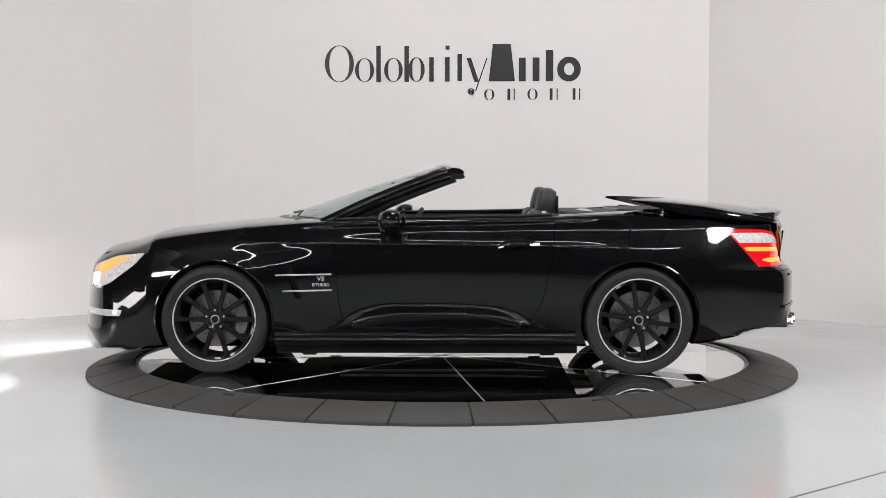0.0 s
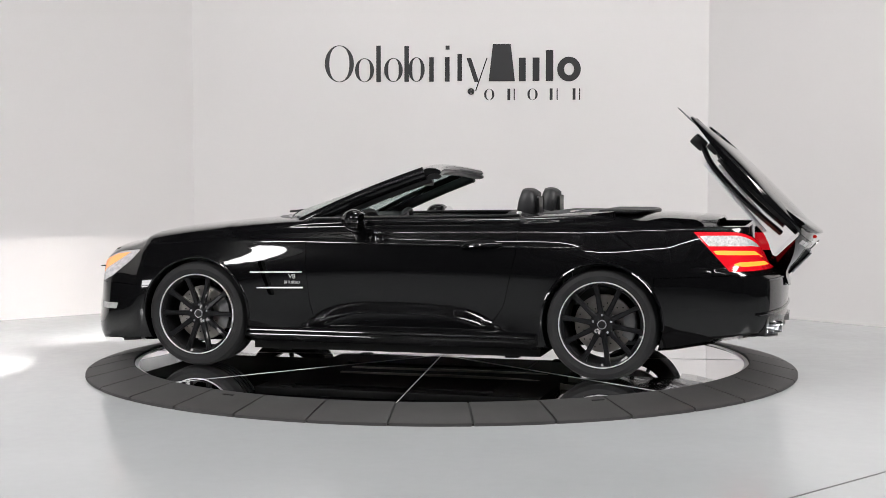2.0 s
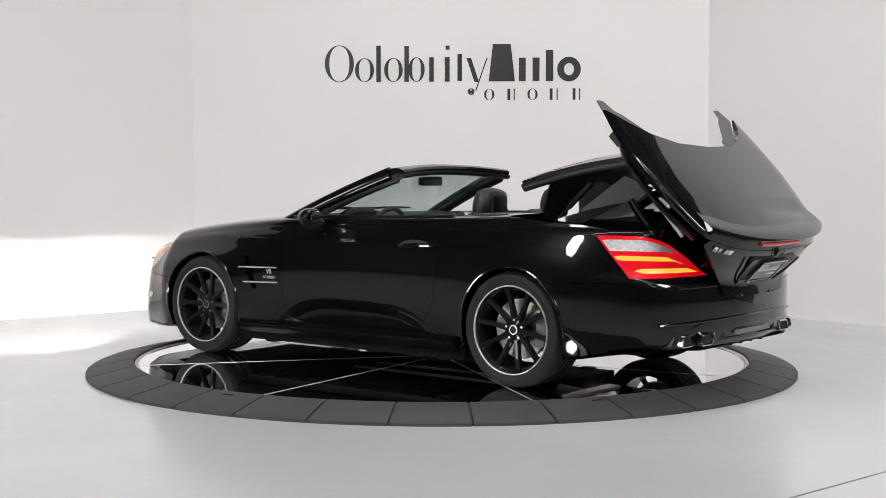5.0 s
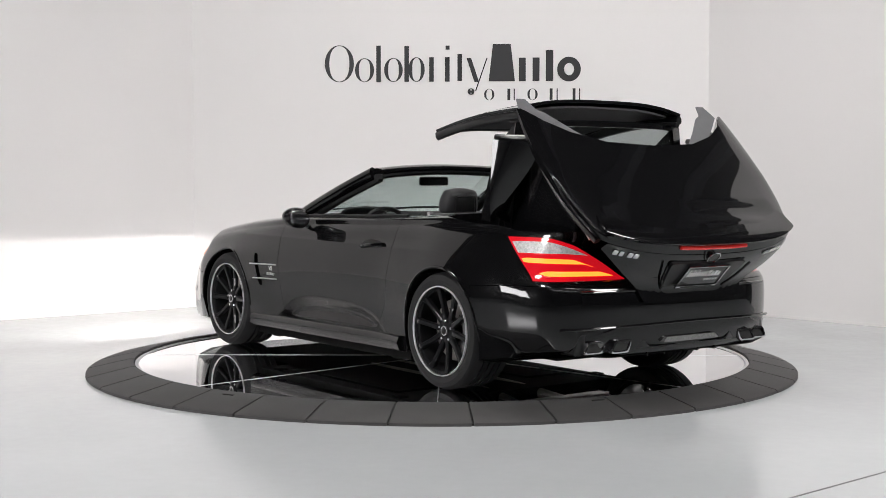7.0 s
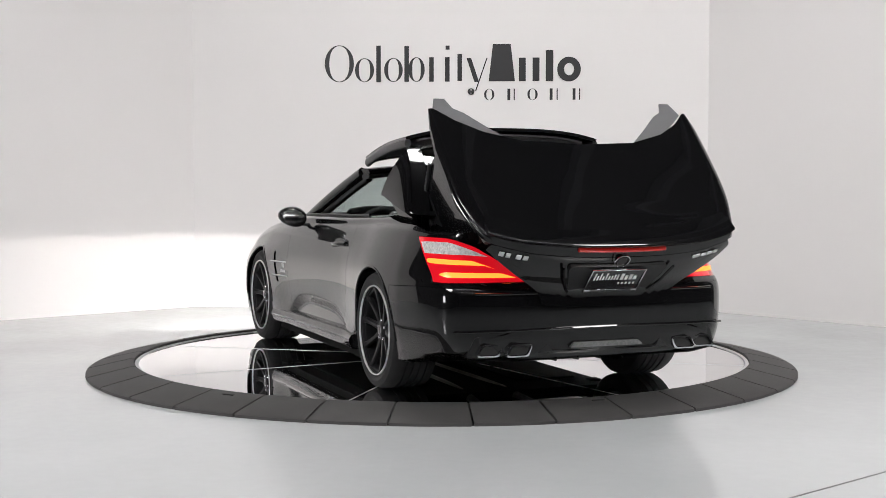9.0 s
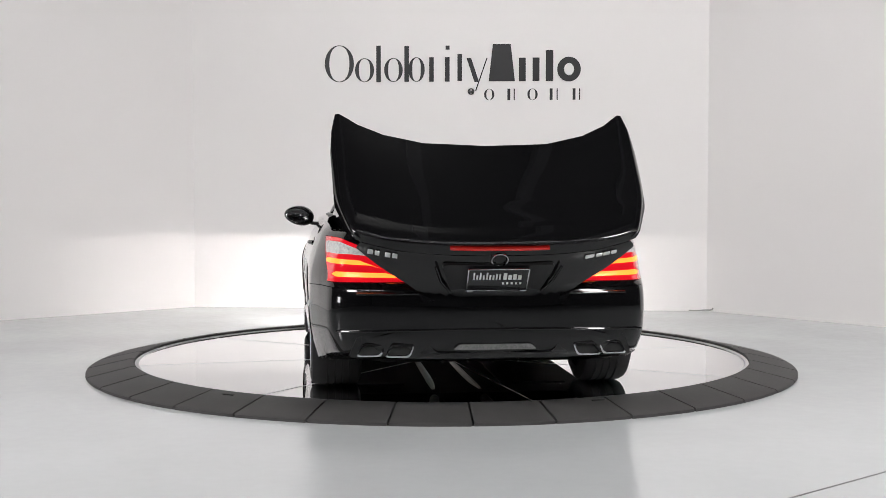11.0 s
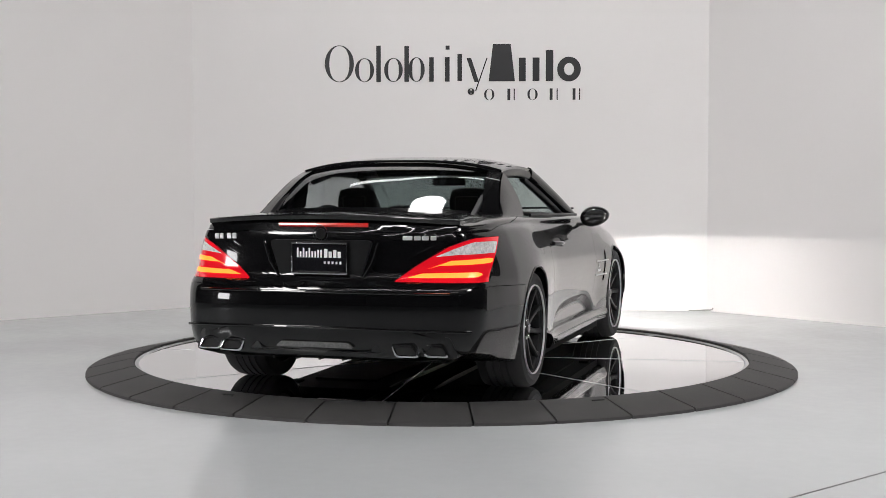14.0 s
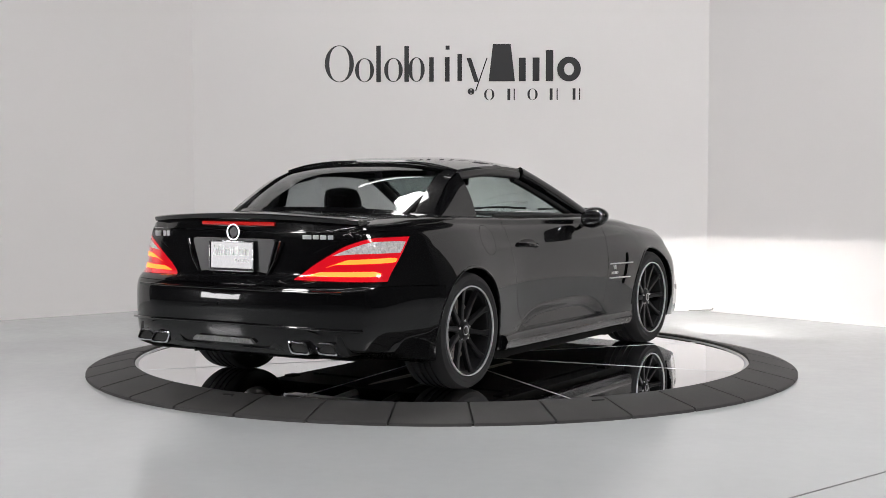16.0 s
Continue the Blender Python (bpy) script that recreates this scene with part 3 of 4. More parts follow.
# side skirts and wheel-arch lips
for sy in (1, -1):
    rows = []
    bm = bmesh.new()
    for i in range(25):
        x = -0.905 + 1.825 * i / 24
        e = 0.022 * max(0.0, 1 - (x + 0.905) / 0.30) ** 2 + 0.010 * max(0.0, 1 - (0.92 - x) / 0.25) ** 2
        sec = [(0.850, 0.283), (0.880, 0.279), (0.902 + e, 0.262), (0.914 + e, 0.245), (0.917 + e, 0.226), (0.910 + e, 0.214), (0.904 + e, 0.196), (0.893 + e, 0.180), (0.850, 0.176)]
        rows.append([bm.verts.new((x, sy * y, z)) for y, z in sec])
    for a, b in zip(rows, rows[1:]):
        for k in range(len(a)):
            bm.faces.new((a[k], a[(k + 1) % len(a)], b[(k + 1) % len(a)], b[k]))
    bm.faces.new(rows[0])
    bm.faces.new(rows[-1])
    bmesh.ops.recalc_face_normals(bm, faces=bm.faces)
    part("side_skirt", bm, M_PAINT, car, "black sill skirt", 50)
    for sx in (AXLE, -AXLE):
        pts = []
        for i in range(41):
            a = radians(-4 + 188 * i / 40)
            x, z = sx + 0.360 * math.cos(a), WHEEL_Z + 0.004 + 0.360 * math.sin(a)
            pts.append((x, sy * (flank_y(x, z) - 0.004), z))
        part("arch_lip", tube(pts, 0.009, 8, 1.0, (0, 1, 0)), M_PAINT, car)


# wheels
def tyre():
    pr = [(0.245, 0.012), (0.262, 0.0), (0.290, -0.008), (0.316, 0.002), (0.328, 0.022), (0.332, 0.05)]
    for g in (0.085, 0.125, 0.165, 0.205):
        pr += [(0.333, g - 0.006), (0.325, g - 0.005), (0.325, g + 0.005), (0.333, g + 0.006)]
    pr += [(0.332, 0.235), (0.325, 0.262), (0.29, 0.278), (0.245, 0.27)]
    bm = lathe(pr, 96, closed=True)
    bmesh.ops.scale(bm, vec=(1, -1, 1), verts=bm.verts)
    bmesh.ops.recalc_face_normals(bm, faces=bm.faces)
    return bm


def spoke():
    """One straight spoke along z, facing +y, twin-edged."""
    pr = [(0.045, -0.046, 0.020), (0.08, -0.040, 0.0165), (0.15, -0.032, 0.0135), (0.215, -0.020, 0.0145), (0.238, -0.012, 0.021)]
    bm = bmesh.new()
    rows = []
    for r, y, w in pr:
        rows.append([bm.verts.new(q) for q in ((-w, y - 0.03, r), (-w, y - 0.006, r), (-w * 0.62, y, r), (w * 0.62, y, r), (w, y - 0.006, r), (w, y - 0.03, r))])
    for a, b in zip(rows, rows[1:]):
        for k in range(6):
            bm.faces.new((a[k], a[(k + 1) % 6], b[(k + 1) % 6], b[k]))
    bm.faces.new(rows[0])
    bm.faces.new(rows[-1])
    bmesh.ops.recalc_face_normals(bm, faces=bm.faces)
    return bm


def wheel(x, sy, z):
    w = empty("wheel", parent=car)
    w.location = (x, sy * WHEEL_Y, z)
    w.rotation_euler = (0, 0, 0 if sy > 0 else math.pi)
    part("tyre", tyre(), M_TYRE, w, "black low-profile tyre")
    barrel = lathe([(0.249, 0.0), (0.252, -0.008), (0.247, -0.02), (0.232, -0.028), (0.222, -0.06), (0.222, -0.25), (0.246, -0.26), (0.252, -0.05)], 80, closed=True)
    part("rim", barrel, M_RIM, w, "matt black alloy rim")
    part("rim_lip", lathe([(0.2495, 0.005), (0.2545, 0.006), (0.256, -0.004), (0.2485, -0.004)], 96, closed=True), M_BRIGHT, w, "bright machined rim edge")
    first_spoke = part("spoke", spoke(), M_RIM, w)
    for k in range(10):
        o = first_spoke if k == 0 else new("spoke", first_spoke.data)
        o.parent = w
        o.rotation_euler = (0, radians(36 * k + (18 if x > 0 else 9)), 0)
    part("hub", lathe([(0.0, -0.038), (0.030, -0.038), (0.034, -0.041), (0.062, -0.044), (0.078, -0.055), (0.078, -0.09), (0.0, -0.09)], 48), M_RIM, w)
    part("hub_cap", lathe([(0.0, -0.030), (0.024, -0.031), (0.028, -0.034), (0.028, -0.04), (0.0, -0.04)], 40), M_TRIM, w)
    part("cap_ring", lathe([(0.022, -0.0295), (0.0275, -0.0295), (0.0275, -0.034), (0.022, -0.034)], 40, closed=True), M_CHROME, w, "plain chrome ring badge")
    for k in range(5):
        a = radians(72 * k + 18)
        b = lathe([(0.0, -0.036), (0.007, -0.036), (0.009, -0.039), (0.009, -0.06), (0.0, -0.06)], 12)
        bmesh.ops.translate(b, vec=(0.056 * math.cos(a), 0, 0.056 * math.sin(a)), verts=b.verts)
        part("wheel_bolt", b, M_CHROME, w)
    disc_bm = lathe([(0.075, -0.105), (0.172, -0.105), (0.174, -0.108), (0.174, -0.135), (0.172, -0.138), (0.075, -0.138)], 64, closed=True)
    part("brake_disc", disc_bm, M_BRAKE, w, "drilled grey steel brake disc")
    holes = [lathe([(0.0, 0.0), (0.0045, 0.0), (0.0045, -0.001), (0.0, -0.001)], 8) for _ in range(36)]
    for i, h in enumerate(holes):
        a, r = radians(10 * i), (0.10, 0.125, 0.15)[i % 3]
        bmesh.ops.translate(h, vec=(r * math.cos(a), -0.1045, r * math.sin(a)), verts=h.verts)
    tagged(part("disc_drilling", merge(*holes), M_SEAM, w), kind="stuff")
    cal = lathe([(0.13, -0.07), (0.192, -0.075), (0.196, -0.09), (0.196, -0.15), (0.13, -0.15)], 72, closed=True)
    side = -1 if sy > 0 else 1
    bmesh.ops.delete(cal, geom=[v for v in cal.verts if abs(math.atan2(v.co.z, v.co.x * side)) > 0.55], context="VERTS")
    bmesh.ops.holes_fill(cal, edges=cal.edges)
    bmesh.ops.recalc_face_normals(cal, faces=cal.faces)
    part("brake_caliper", cal, material_caliper, w, "grey painted brake caliper")
    part("inner_hub", lathe([(0.07, -0.09), (0.07, -0.30), (0.0, -0.30)], 32), M_TRIM, w)
    return w


material_caliper = material("grey_caliper_paint", (0.16, 0.16, 0.165), 0.4, vary=0.1, scale=30)
for sx in (AXLE, -AXLE):
    for sy in (1, -1):
        wheel(sx, sy, WHEEL_Z)

# tail lamps: red lens, clear strip above, two lit bars
CLEAR = [(0.605, 0.790), (0.72, 0.800), (0.865, 0.802), (0.878, 0.845), (0.83, 0.862), (0.775, 0.862), (0.69, 0.828)]
BARS = ([(0.565, 0.726), (0.62, 0.744), (0.835, 0.751), (0.852, 0.764), (0.835, 0.777), (0.68, 0.769)],
        [(0.465, 0.683), (0.80, 0.683), (0.822, 0.696), (0.80, 0.709), (0.54, 0.705)])
for sy, lamp in zip((1, -1), tail_lamps):
    root = empty("tail_lamp", parent=car)
    tagged(root, "lit red tail lamp with a clear upper strip")

    def inlay(outline, off):
        o = [(y * sy, z) for y, z in outline]
        b = carve(lamp, prism(o, -2.7, lambda a, z: lamp_front(a, z) - 0.012, "x"), "INTERSECT")
        bmesh.ops.translate(b, vec=(-off, sy * off, 0), verts=b.verts)
        return b

    clear = inlay(CLEAR, 0.0015)
    bars = [inlay(rounded(o, 0.01, 2), 0.002) for o in BARS]
    part("red_lens", lamp, M_REDLENS, root, "red plastic lamp lens")
    part("clear_lens", clear, M_CLEARLENS, root, "clear ribbed lamp lens")
    for b in bars:
        part("light_bar", b, M_REDGLOW, root, "glowing orange-red light bar")

# head lamps
for sy, lamp in zip((1, -1), head_lamps):
    root = empty("head_lamp", parent=car)
    tagged(root, "head lamp with a lit amber edge")
    o = [(2.115, 0.575), (2.085, 0.645), (1.95, 0.698), (1.83, 0.712), (1.90, 0.668), (2.02, 0.600), (2.07, 0.555)]
    lo, hi = (0.4, 1.2) if sy > 0 else (-1.2, -0.4)
    amber = carve(lamp, prism(o, lo, hi, "y"), "INTERSECT")
    y0, y1 = (0.56, 0.70) if sy > 0 else (-0.70, -0.56)
    amber = carve(amber, prism([(1.97, y0), (2.4, y0 - 0.05), (2.4, y1 + 0.05), (1.97, y1)], 0.540, 0.612), "DIFFERENCE")
    bmesh.ops.translate(amber, vec=(0.001, sy * 0.002, 0.001), verts=amber.verts)
    lens = carve(lamp, prism([(1.99, y0), (2.4, y0 - 0.05), (2.4, y1 + 0.05), (1.99, y1)], 0.500, 0.612), "DIFFERENCE")
    part("lens", lens, M_CLEARLENS, root, "clear lamp lens")
    part("beam_hood", box(2.035, (y0 + y1) / 2, 0.616, 0.085, 0.15, 0.006), M_SEAM, root, "black beam shield")
    part("beam_source", box(1.994, (y0 + y1) / 2, 0.6105, 0.004, 0.10, 0.003), M_BEAMLIGHT, root, "bright dipped-beam source")
    part("amber_strip", amber, M_AMBER, root, "glowing amber light strip")

# side vents: dark recess plate, two chrome fins and lettering
for sy in (1, -1):
    bm = prism([(0.91, 0.70), (0.79, 0.70), (0.725, 0.445), (0.81, 0.445)], 0.862, 0.872, "y")
    vent = part("side_vent", bm if sy > 0 else mirrored(bm), M_TRIM, car, "dark wing vent with two bright fins", 0)
    for z, a, b in ((0.607, 0.915, 0.575), (0.510, 0.872, 0.572)):
        pts = [(a + (b - a) * i / 6, sy * (table(a + (b - a) * i / 6, [(0.5, 0.912), (0.75, 0.921), (0.95, 0.931)]) - 0.001), z + 0.006 * i / 6) for i in range(7)]
        part("fin", tube(pts, 0.0065, 8, 0.8), M_BADGE, vent, "slim bright fin")

# door handles and mirrors
for sy, d in zip((1, -1), door_parts):
    pts = spline([(-0.445, sy * 0.868, 0.778), (-0.50, sy * 0.892, 0.790), (-0.60, sy * 0.896, 0.794), (-0.685, sy * 0.872, 0.796)], 12)
    part("door_handle", tube([q + Vector((0, sy * 0.012, 0)) for q in pts], 0.017, 10, 0.8), M_PAINT, d, "black bar handle")
    rec = lathe([(0.0, 0.0), (1.0, 0.0), (1.0, 0.004), (0.0, 0.004)], 28)
    bmesh.ops.scale(rec, vec=(0.12, 1, 0.038), verts=rec.verts)
    bmesh.ops.translate(rec, vec=(-0.565, sy * 0.8775, 0.788), verts=rec.verts)
    part("handle_bowl", rec, M_TRIM, d)
    shell = bmesh.new()
    bmesh.ops.create_uvsphere(shell, u_segments=32, v_segments=20, radius=1)
    for v in shell.verts:
        x, y, z = v.co
        x = max(x, -0.62)
        v.co = (0.21 + 0.085 * x, sy * (0.967 + 0.100 * y - 0.02 * x), 0.940 + 0.068 * z * (1 - 0.12 * y) + 0.01 * y)
    if sy < 0:
        bmesh.ops.reverse_faces(shell, faces=shell.faces)
    mir = part("door_mirror", shell, M_PAINT, d, "black door mirror")
    gl = lathe([(0.0, 0.0), (0.9, 0.0), (0.95, 0.02), (0.0, 0.02)], 32, "z")
    for v in gl.verts:
        a, b, c = v.co
        v.co = (0.139 - 0.017 * a - 0.004 * (1 - c * 40), sy * (0.979 + 0.082 * a), 0.942 + 0.050 * b + 0.008 * a)
    bmesh.ops.recalc_face_normals(gl, faces=gl.faces)
    part("mirror_glass", gl, M_CHROME, mir, "silvered mirror glass")
    part("mirror_foot", tube(spline([(0.27, sy * 0.80, 0.885), (0.26, sy * 0.87, 0.885), (0.235, sy * 0.92, 0.905)], 8), 0.022, 10, 0.6), M_TRIM, mir)
    # belt trim along the window
    part("window_seal", tube(spline([(0.56, sy * 0.765, 0.943), (0.1, sy * 0.768, 0.955), (-0.4, sy * 0.765, 0.962), (-0.77, sy * 0.757, 0.972)], 16), 0.008, 8), M_TRIM, d, "black rubber window seal")


# windscreen frame and glass
def screen(u, v):
    """u: from the scuttle to the header; v: across."""
    s = 2 * v - 1
    b = Vector((0.60 + 0.33 * (1 - abs(s) ** 2.2), 0.725 * s, 0.945 + 0.012 * (1 - s * s)))
    t = Vector((-0.135 + 0.075 * (1 - s * s), 0.585 * s, 1.248 + 0.030 * (1 - s * s)))
    q = b.lerp(t, u)
    q.z += 0.016 * 4 * u * (1 - u) * 0.5
    q.x += 0.012 * 4 * u * (1 - u)
    return q


frame_root = empty("windscreen", parent=car)
tagged(frame_root, "tinted windscreen in a black frame")
part("windscreen_glass", sheet(screen, 14, 24, -0.004), M_GLASS, frame_root, "green tinted glass")
for v in (0.0, 1.0):
    s = 2 * v - 1
    pts = [screen(u / 12 * 0.975, v) + Vector((-0.01, -s * 0.004, -0.015)) for u in range(-1, 13)]
    part("windscreen_pillar", tube(pts, 0.043, 12, 0.75, (0, 1, 0)), M_PAINT, frame_root)
    inner = [q + Vector((-0.035, -s * 0.028, -0.025)) for q in pts]
    part("pillar_trim", tube(inner, 0.034, 10, 0.8, (0, 1, 0)), M_TRIM, frame_root)
header = [screen(0.985, v / 20) + Vector((-0.045, 0, -0.012)) for v in range(21)]
part("header_rail", tube(header, 0.062, 12, 0.46, (0, 0, 1)), M_PAINT, frame_root)
part("header_trim", tube([q + Vector((-0.022, 0, -0.026)) for q in header], 0.045, 10, 0.4, (0, 0, 1)), M_TRIM, frame_root, "black rubber header seal")
part("scuttle", tube([screen(-0.03, v / 20) + Vector((0.01, 0, -0.012)) for v in range(21)], 0.05, 8, 0.3), M_TRIM, frame_root)
for y0 in (0.35, -0.2):
    part("wiper", tube(spline([(0.87, y0, 0.975), (0.80, y0 - 0.25, 0.985), (0.78, y0 - 0.5, 0.98)], 8), 0.008, 6), M_TRIM, frame_root)
mir = part("rear_view_mirror", box(0.02, 0.0, 1.175, 0.035, 0.23, 0.06, 0.015), M_TRIM, frame_root, "dark rear-view mirror")
part("mirror_stem", tube([(0.03, 0, 1.19), (0.03, 0, 1.245)], 0.025, 8), M_TRIM, mir)

# cabin
tub = empty("cabin", parent=car)
tagged(tub, "black leather cabin")
part("cabin_floor", box(-0.28, 0, 0.375, 1.36, 1.36, 0.02), M_LEATHER, tub)
for sy in (1, -1):
    part("door_lining", box(-0.26, sy * 0.685, 0.66, 1.30, 0.02, 0.56, 0.008), M_LEATHER, tub)
part("bulkhead", box(-0.955, 0, 0.67, 0.02, 1.36, 0.58, 0.008), M_LEATHER, tub)
dash_bm = tube([(0.46, y / 10 * 0.70, 0.90) for y in range(-10, 11)], 0.17, 20, 0.36)
part("dashboard", dash_bm, M_LEATHER, tub, "black padded dashboard")
part("instrument_hood", tube([(0.33, 0.37 + 0.16 * math.cos(a), 0.94 + 0.035 * math.sin(a)) for a in [math.pi * i / 10 for i in range(11)]], 0.03, 8), M_LEATHER, tub)
part("centre_console", box(-0.25, 0, 0.55, 1.1, 0.24, 0.32, 0.05), M_LEATHER, tub)
sw = empty("steering_wheel", parent=tub)
rim_pts = [(0, 0.185 * math.cos(2 * math.pi * i / 40), 0.185 * math.sin(2 * math.pi * i / 40)) for i in range(41)]
part("wheel_rim", tube(rim_pts, 0.016, 8, side=(1, 0, 0)), M_LEATHER, sw)
part("wheel_boss", box(0.02, 0, -0.01, 0.05, 0.15, 0.10, 0.02), M_LEATHER, sw)
part("wheel_spoke", box(0.01, 0, -0.01, 0.015, 0.34, 0.035, 0.005), M_BADGE, sw, "silver spoke")
sw.matrix_local = pose(0.12, 0.37, 0.825, 0, -24, 0)


def seat(y):
    s = empty("seat", parent=car)
    tagged(s, "black leather seat with a headrest")
    m = pose(-0.645, y, 0.45, 0, -14, 0)
    bm = box(0, 0, 0.26, 0.16, 0.50, 0.56, 0.06, segments=3)
    for v in bm.verts:
        if abs(v.co.y) > 0.15 and v.co.x > 0:
            v.co.x += 0.05
        v.co.y *= 1 - 0.18 * max(0, v.co.z - 0.2)
    bm.transform(m)
    part("seat_back", bm, M_LEATHER, s)
    cus = box(-0.33, y, 0.50, 0.54, 0.50, 0.17, 0.06, segments=3)
    part("seat_cushion", cus, M_LEATHER, s)
    hb = bmesh.new()
    bmesh.ops.create_cube(hb, size=1)
    bmesh.ops.subdivide_edges(hb, edges=hb.edges[:], cuts=7, use_grid_fill=True)
    for v in hb.verts:
        x, yy, z = v.co * 2
        k = (1 - 0.5 * yy * yy * 0.45) * (1 - 0.5 * z * z * 0.3)
        v.co = (x * 0.062 * k, yy * 0.128 * (1 - 0.5 * z * z * 0.28) * (1 - 0.1 * x * x), z * 0.104 * (1 - 0.5 * yy * yy * 0.30) * (1 - 0.15 * x * x))
    hb.transform(pose(-0.752, y, 1.032, 0, -12, 0))
    hr = part("headrest", hb, M_LEATHER, s, "rounded black leather headrest", 60)
    pad = box(-0.820, y, 1.028, 0.02, 0.15, 0.11, 0.02, segments=3)
    part("headrest_shell", pad, M_TRIM, hr)
    for dy in (-0.06, 0.06):
        part("headrest_post", tube([(-0.735, y + dy, 0.88), (-0.75, y + dy, 0.985)], 0.007, 8), M_CHROME, s)
    part("belt_guide", box(-0.73, y + (0.2 if y > 0 else -0.2), 0.955, 0.03, 0.035, 0.07, 0.008), M_BADGE, s, "silver belt guide")


seat(0.37)
seat(-0.37)

# boot: stowage well lining
for args in ((-1.58, 0, 0.435, 1.0, 1.2, 0.02), (-1.065, 0, 0.66, 0.02, 1.28, 0.46), (-1.58, 0.645, 0.64, 1.0, 0.02, 0.42), (-1.58, -0.645, 0.64, 1.0, 0.02, 0.42)):
    part("boot_lining", box(*args), M_TRIM, car, "black boot lining", 0)

# exhaust tips, diffuser, rear reflector
for sy in (1, -1):
    for y0, y1 in ((0.693, 0.565), (0.548, 0.420)):
        def tip(k, x):
            ya, yb = (y0 + k * (1 if y0 > y1 else -1)), y1 - k
            return [(x, sy * (ya - 0.018), 0.348 + k), (x, sy * (yb - 0.012), 0.348 + k), (x, sy * (yb + 0.012), 0.282 - k), (x, sy * (ya + 0.012), 0.282 - k)]
        bm = bmesh.new()
        rows = []
        XT = tail_x((y0 + y1) / 2, 0.32) + (-0.010 if y0 > 0.6 else -0.016)
        for k, x in ((0.0, XT + 0.16), (0.0, XT), (-0.008, XT - 0.002), (-0.010, XT + 0.11)):
            o = tip(k, x)
            rows.append([bm.verts.new((o[0][0], a, b)) for a, b in rounded([(q[1], q[2]) for q in o], 0.018, 3)])
        n = len(rows[0])
        for a, b in zip(rows, rows[1:]):
            for k in range(n):
                bm.faces.new((a[k], a[(k + 1) % n], b[(k + 1) % n], b[k]))
        bm.faces.new(rows[-1])
        bmesh.ops.recalc_face_normals(bm, faces=bm.faces)
        t = part("exhaust_tip", bm, M_TIP, car, "chrome four-sided exhaust tip")
        inner = [(q[1], q[2]) for q in tip(-0.011, 0)]
        part("exhaust_bore", prism(rounded(inner, 0.014, 3), XT + 0.010, XT + 0.04, "x"), M_SEAM, t)
diff = prism(rounded([(0.74, 0.275), (0.70, 0.385), (0.36, 0.385), (0.30, 0.305), (-0.30, 0.305), (-0.36, 0.385), (-0.70, 0.385), (-0.74, 0.275), (-0.55, 0.258), (0.55, 0.258)], 0.02, 3), lambda y, z: tail_x(y, 0.32) - 0.004 + max(0.0, 0.26 - z) * 0.8, -2.0, "x")
part("diffuser", diff, M_TRIM, car, "satin black rear diffuser", 25)
for y in (-0.26, -0.13, 0.0, 0.13, 0.26):
    part("diffuser_fin", box(-2.22, y, 0.262, 0.12, 0.012, 0.03, 0.004), M_TRIM, car)
part("rear_reflector", prism(rounded([(0.215, 0.322), (0.185, 0.350), (-0.185, 0.350), (-0.215, 0.322)], 0.01, 2), -2.352, -2.30, "x"), M_REFLECTOR, car, "grey reflector strip")
part("bumper_ledge", tube([(tail_x(y / 24 * 0.70, 0.605) - 0.001, y / 24 * 0.70, 0.608 - 0.006 * (abs(y) / 24) ** 2) for y in range(-24, 25)], 0.007, 8), M_PAINT, car)
part("bumper_crease", tube([(tail_x(y / 20 * 0.80, 0.42) - 0.002, y / 20 * 0.80, 0.425 - 0.02 * (abs(y) / 20) ** 2) for y in range(-20, 21)], 0.008, 8), M_PAINT, car)

# ---- boot lid, hinged at the tail ----
HINGE = Vector((-2.22, 0.0, 0.54))
lid = empty("boot_lid", parent=car)
tagged(lid, "black boot lid that carries badge and plate")


def lid_part(name, bm, mat, parent=None, label="", smooth=35.0):
    if parent is None:
        bmesh.ops.translate(bm, vec=-HINGE, verts=bm.verts)
        return part(name, bm, mat, lid, label, smooth)
    bmesh.ops.translate(bm, vec=-HINGE, verts=bm.verts)
    return part(name, bm, mat, parent, label, smooth)


lid_part("deck", lid_deck, M_PAINT)
tail_part = lid_part("tail_panel", lid_tail, M_PAINT)


def lip(y):
    """Rear edge of the lid at that y."""
    return tail_x(y, 0.97) - 0.012 + 0.02 * (abs(y) / 0.715) ** 6


lip_pts = [(lip(y / 24 * 0.715), y / 24 * 0.715, 0.988 - 0.030 * (abs(y) / 24) ** 2) for y in range(-24, 25)]
bm = bmesh.new()
rows = []
for x, y, z in lip_pts:
    rows.append([bm.verts.new(q) for q in ((x + 0.13, y * 0.97, z + 0.002), (x + 0.06, y, z + 0.010), (x - 0.012, y, z + 0.018), (x - 0.02, y, z + 0.012), (x - 0.012, y, z - 0.008), (x + 0.03, y, z - 0.020), (x + 0.13, y * 0.97, z - 0.012))])
for a, b in zip(rows, rows[1:]):
    for k in range(7):
        bm.faces.new((a[k], a[(k + 1) % 7], b[(k + 1) % 7], b[k]))
bm.faces.new(rows[0])
bm.faces.new(rows[-1][::-1])
bmesh.ops.recalc_face_normals(bm, faces=bm.faces)
lid_part("spoiler_lip", bm, M_PAINT, None, "slim black spoiler lip", 50)
bm = tube([(tail_x(y / 12 * 0.25, 0.95) - 0.006, y / 12 * 0.25, 0.950) for y in range(-12, 13)], 0.011, 8)
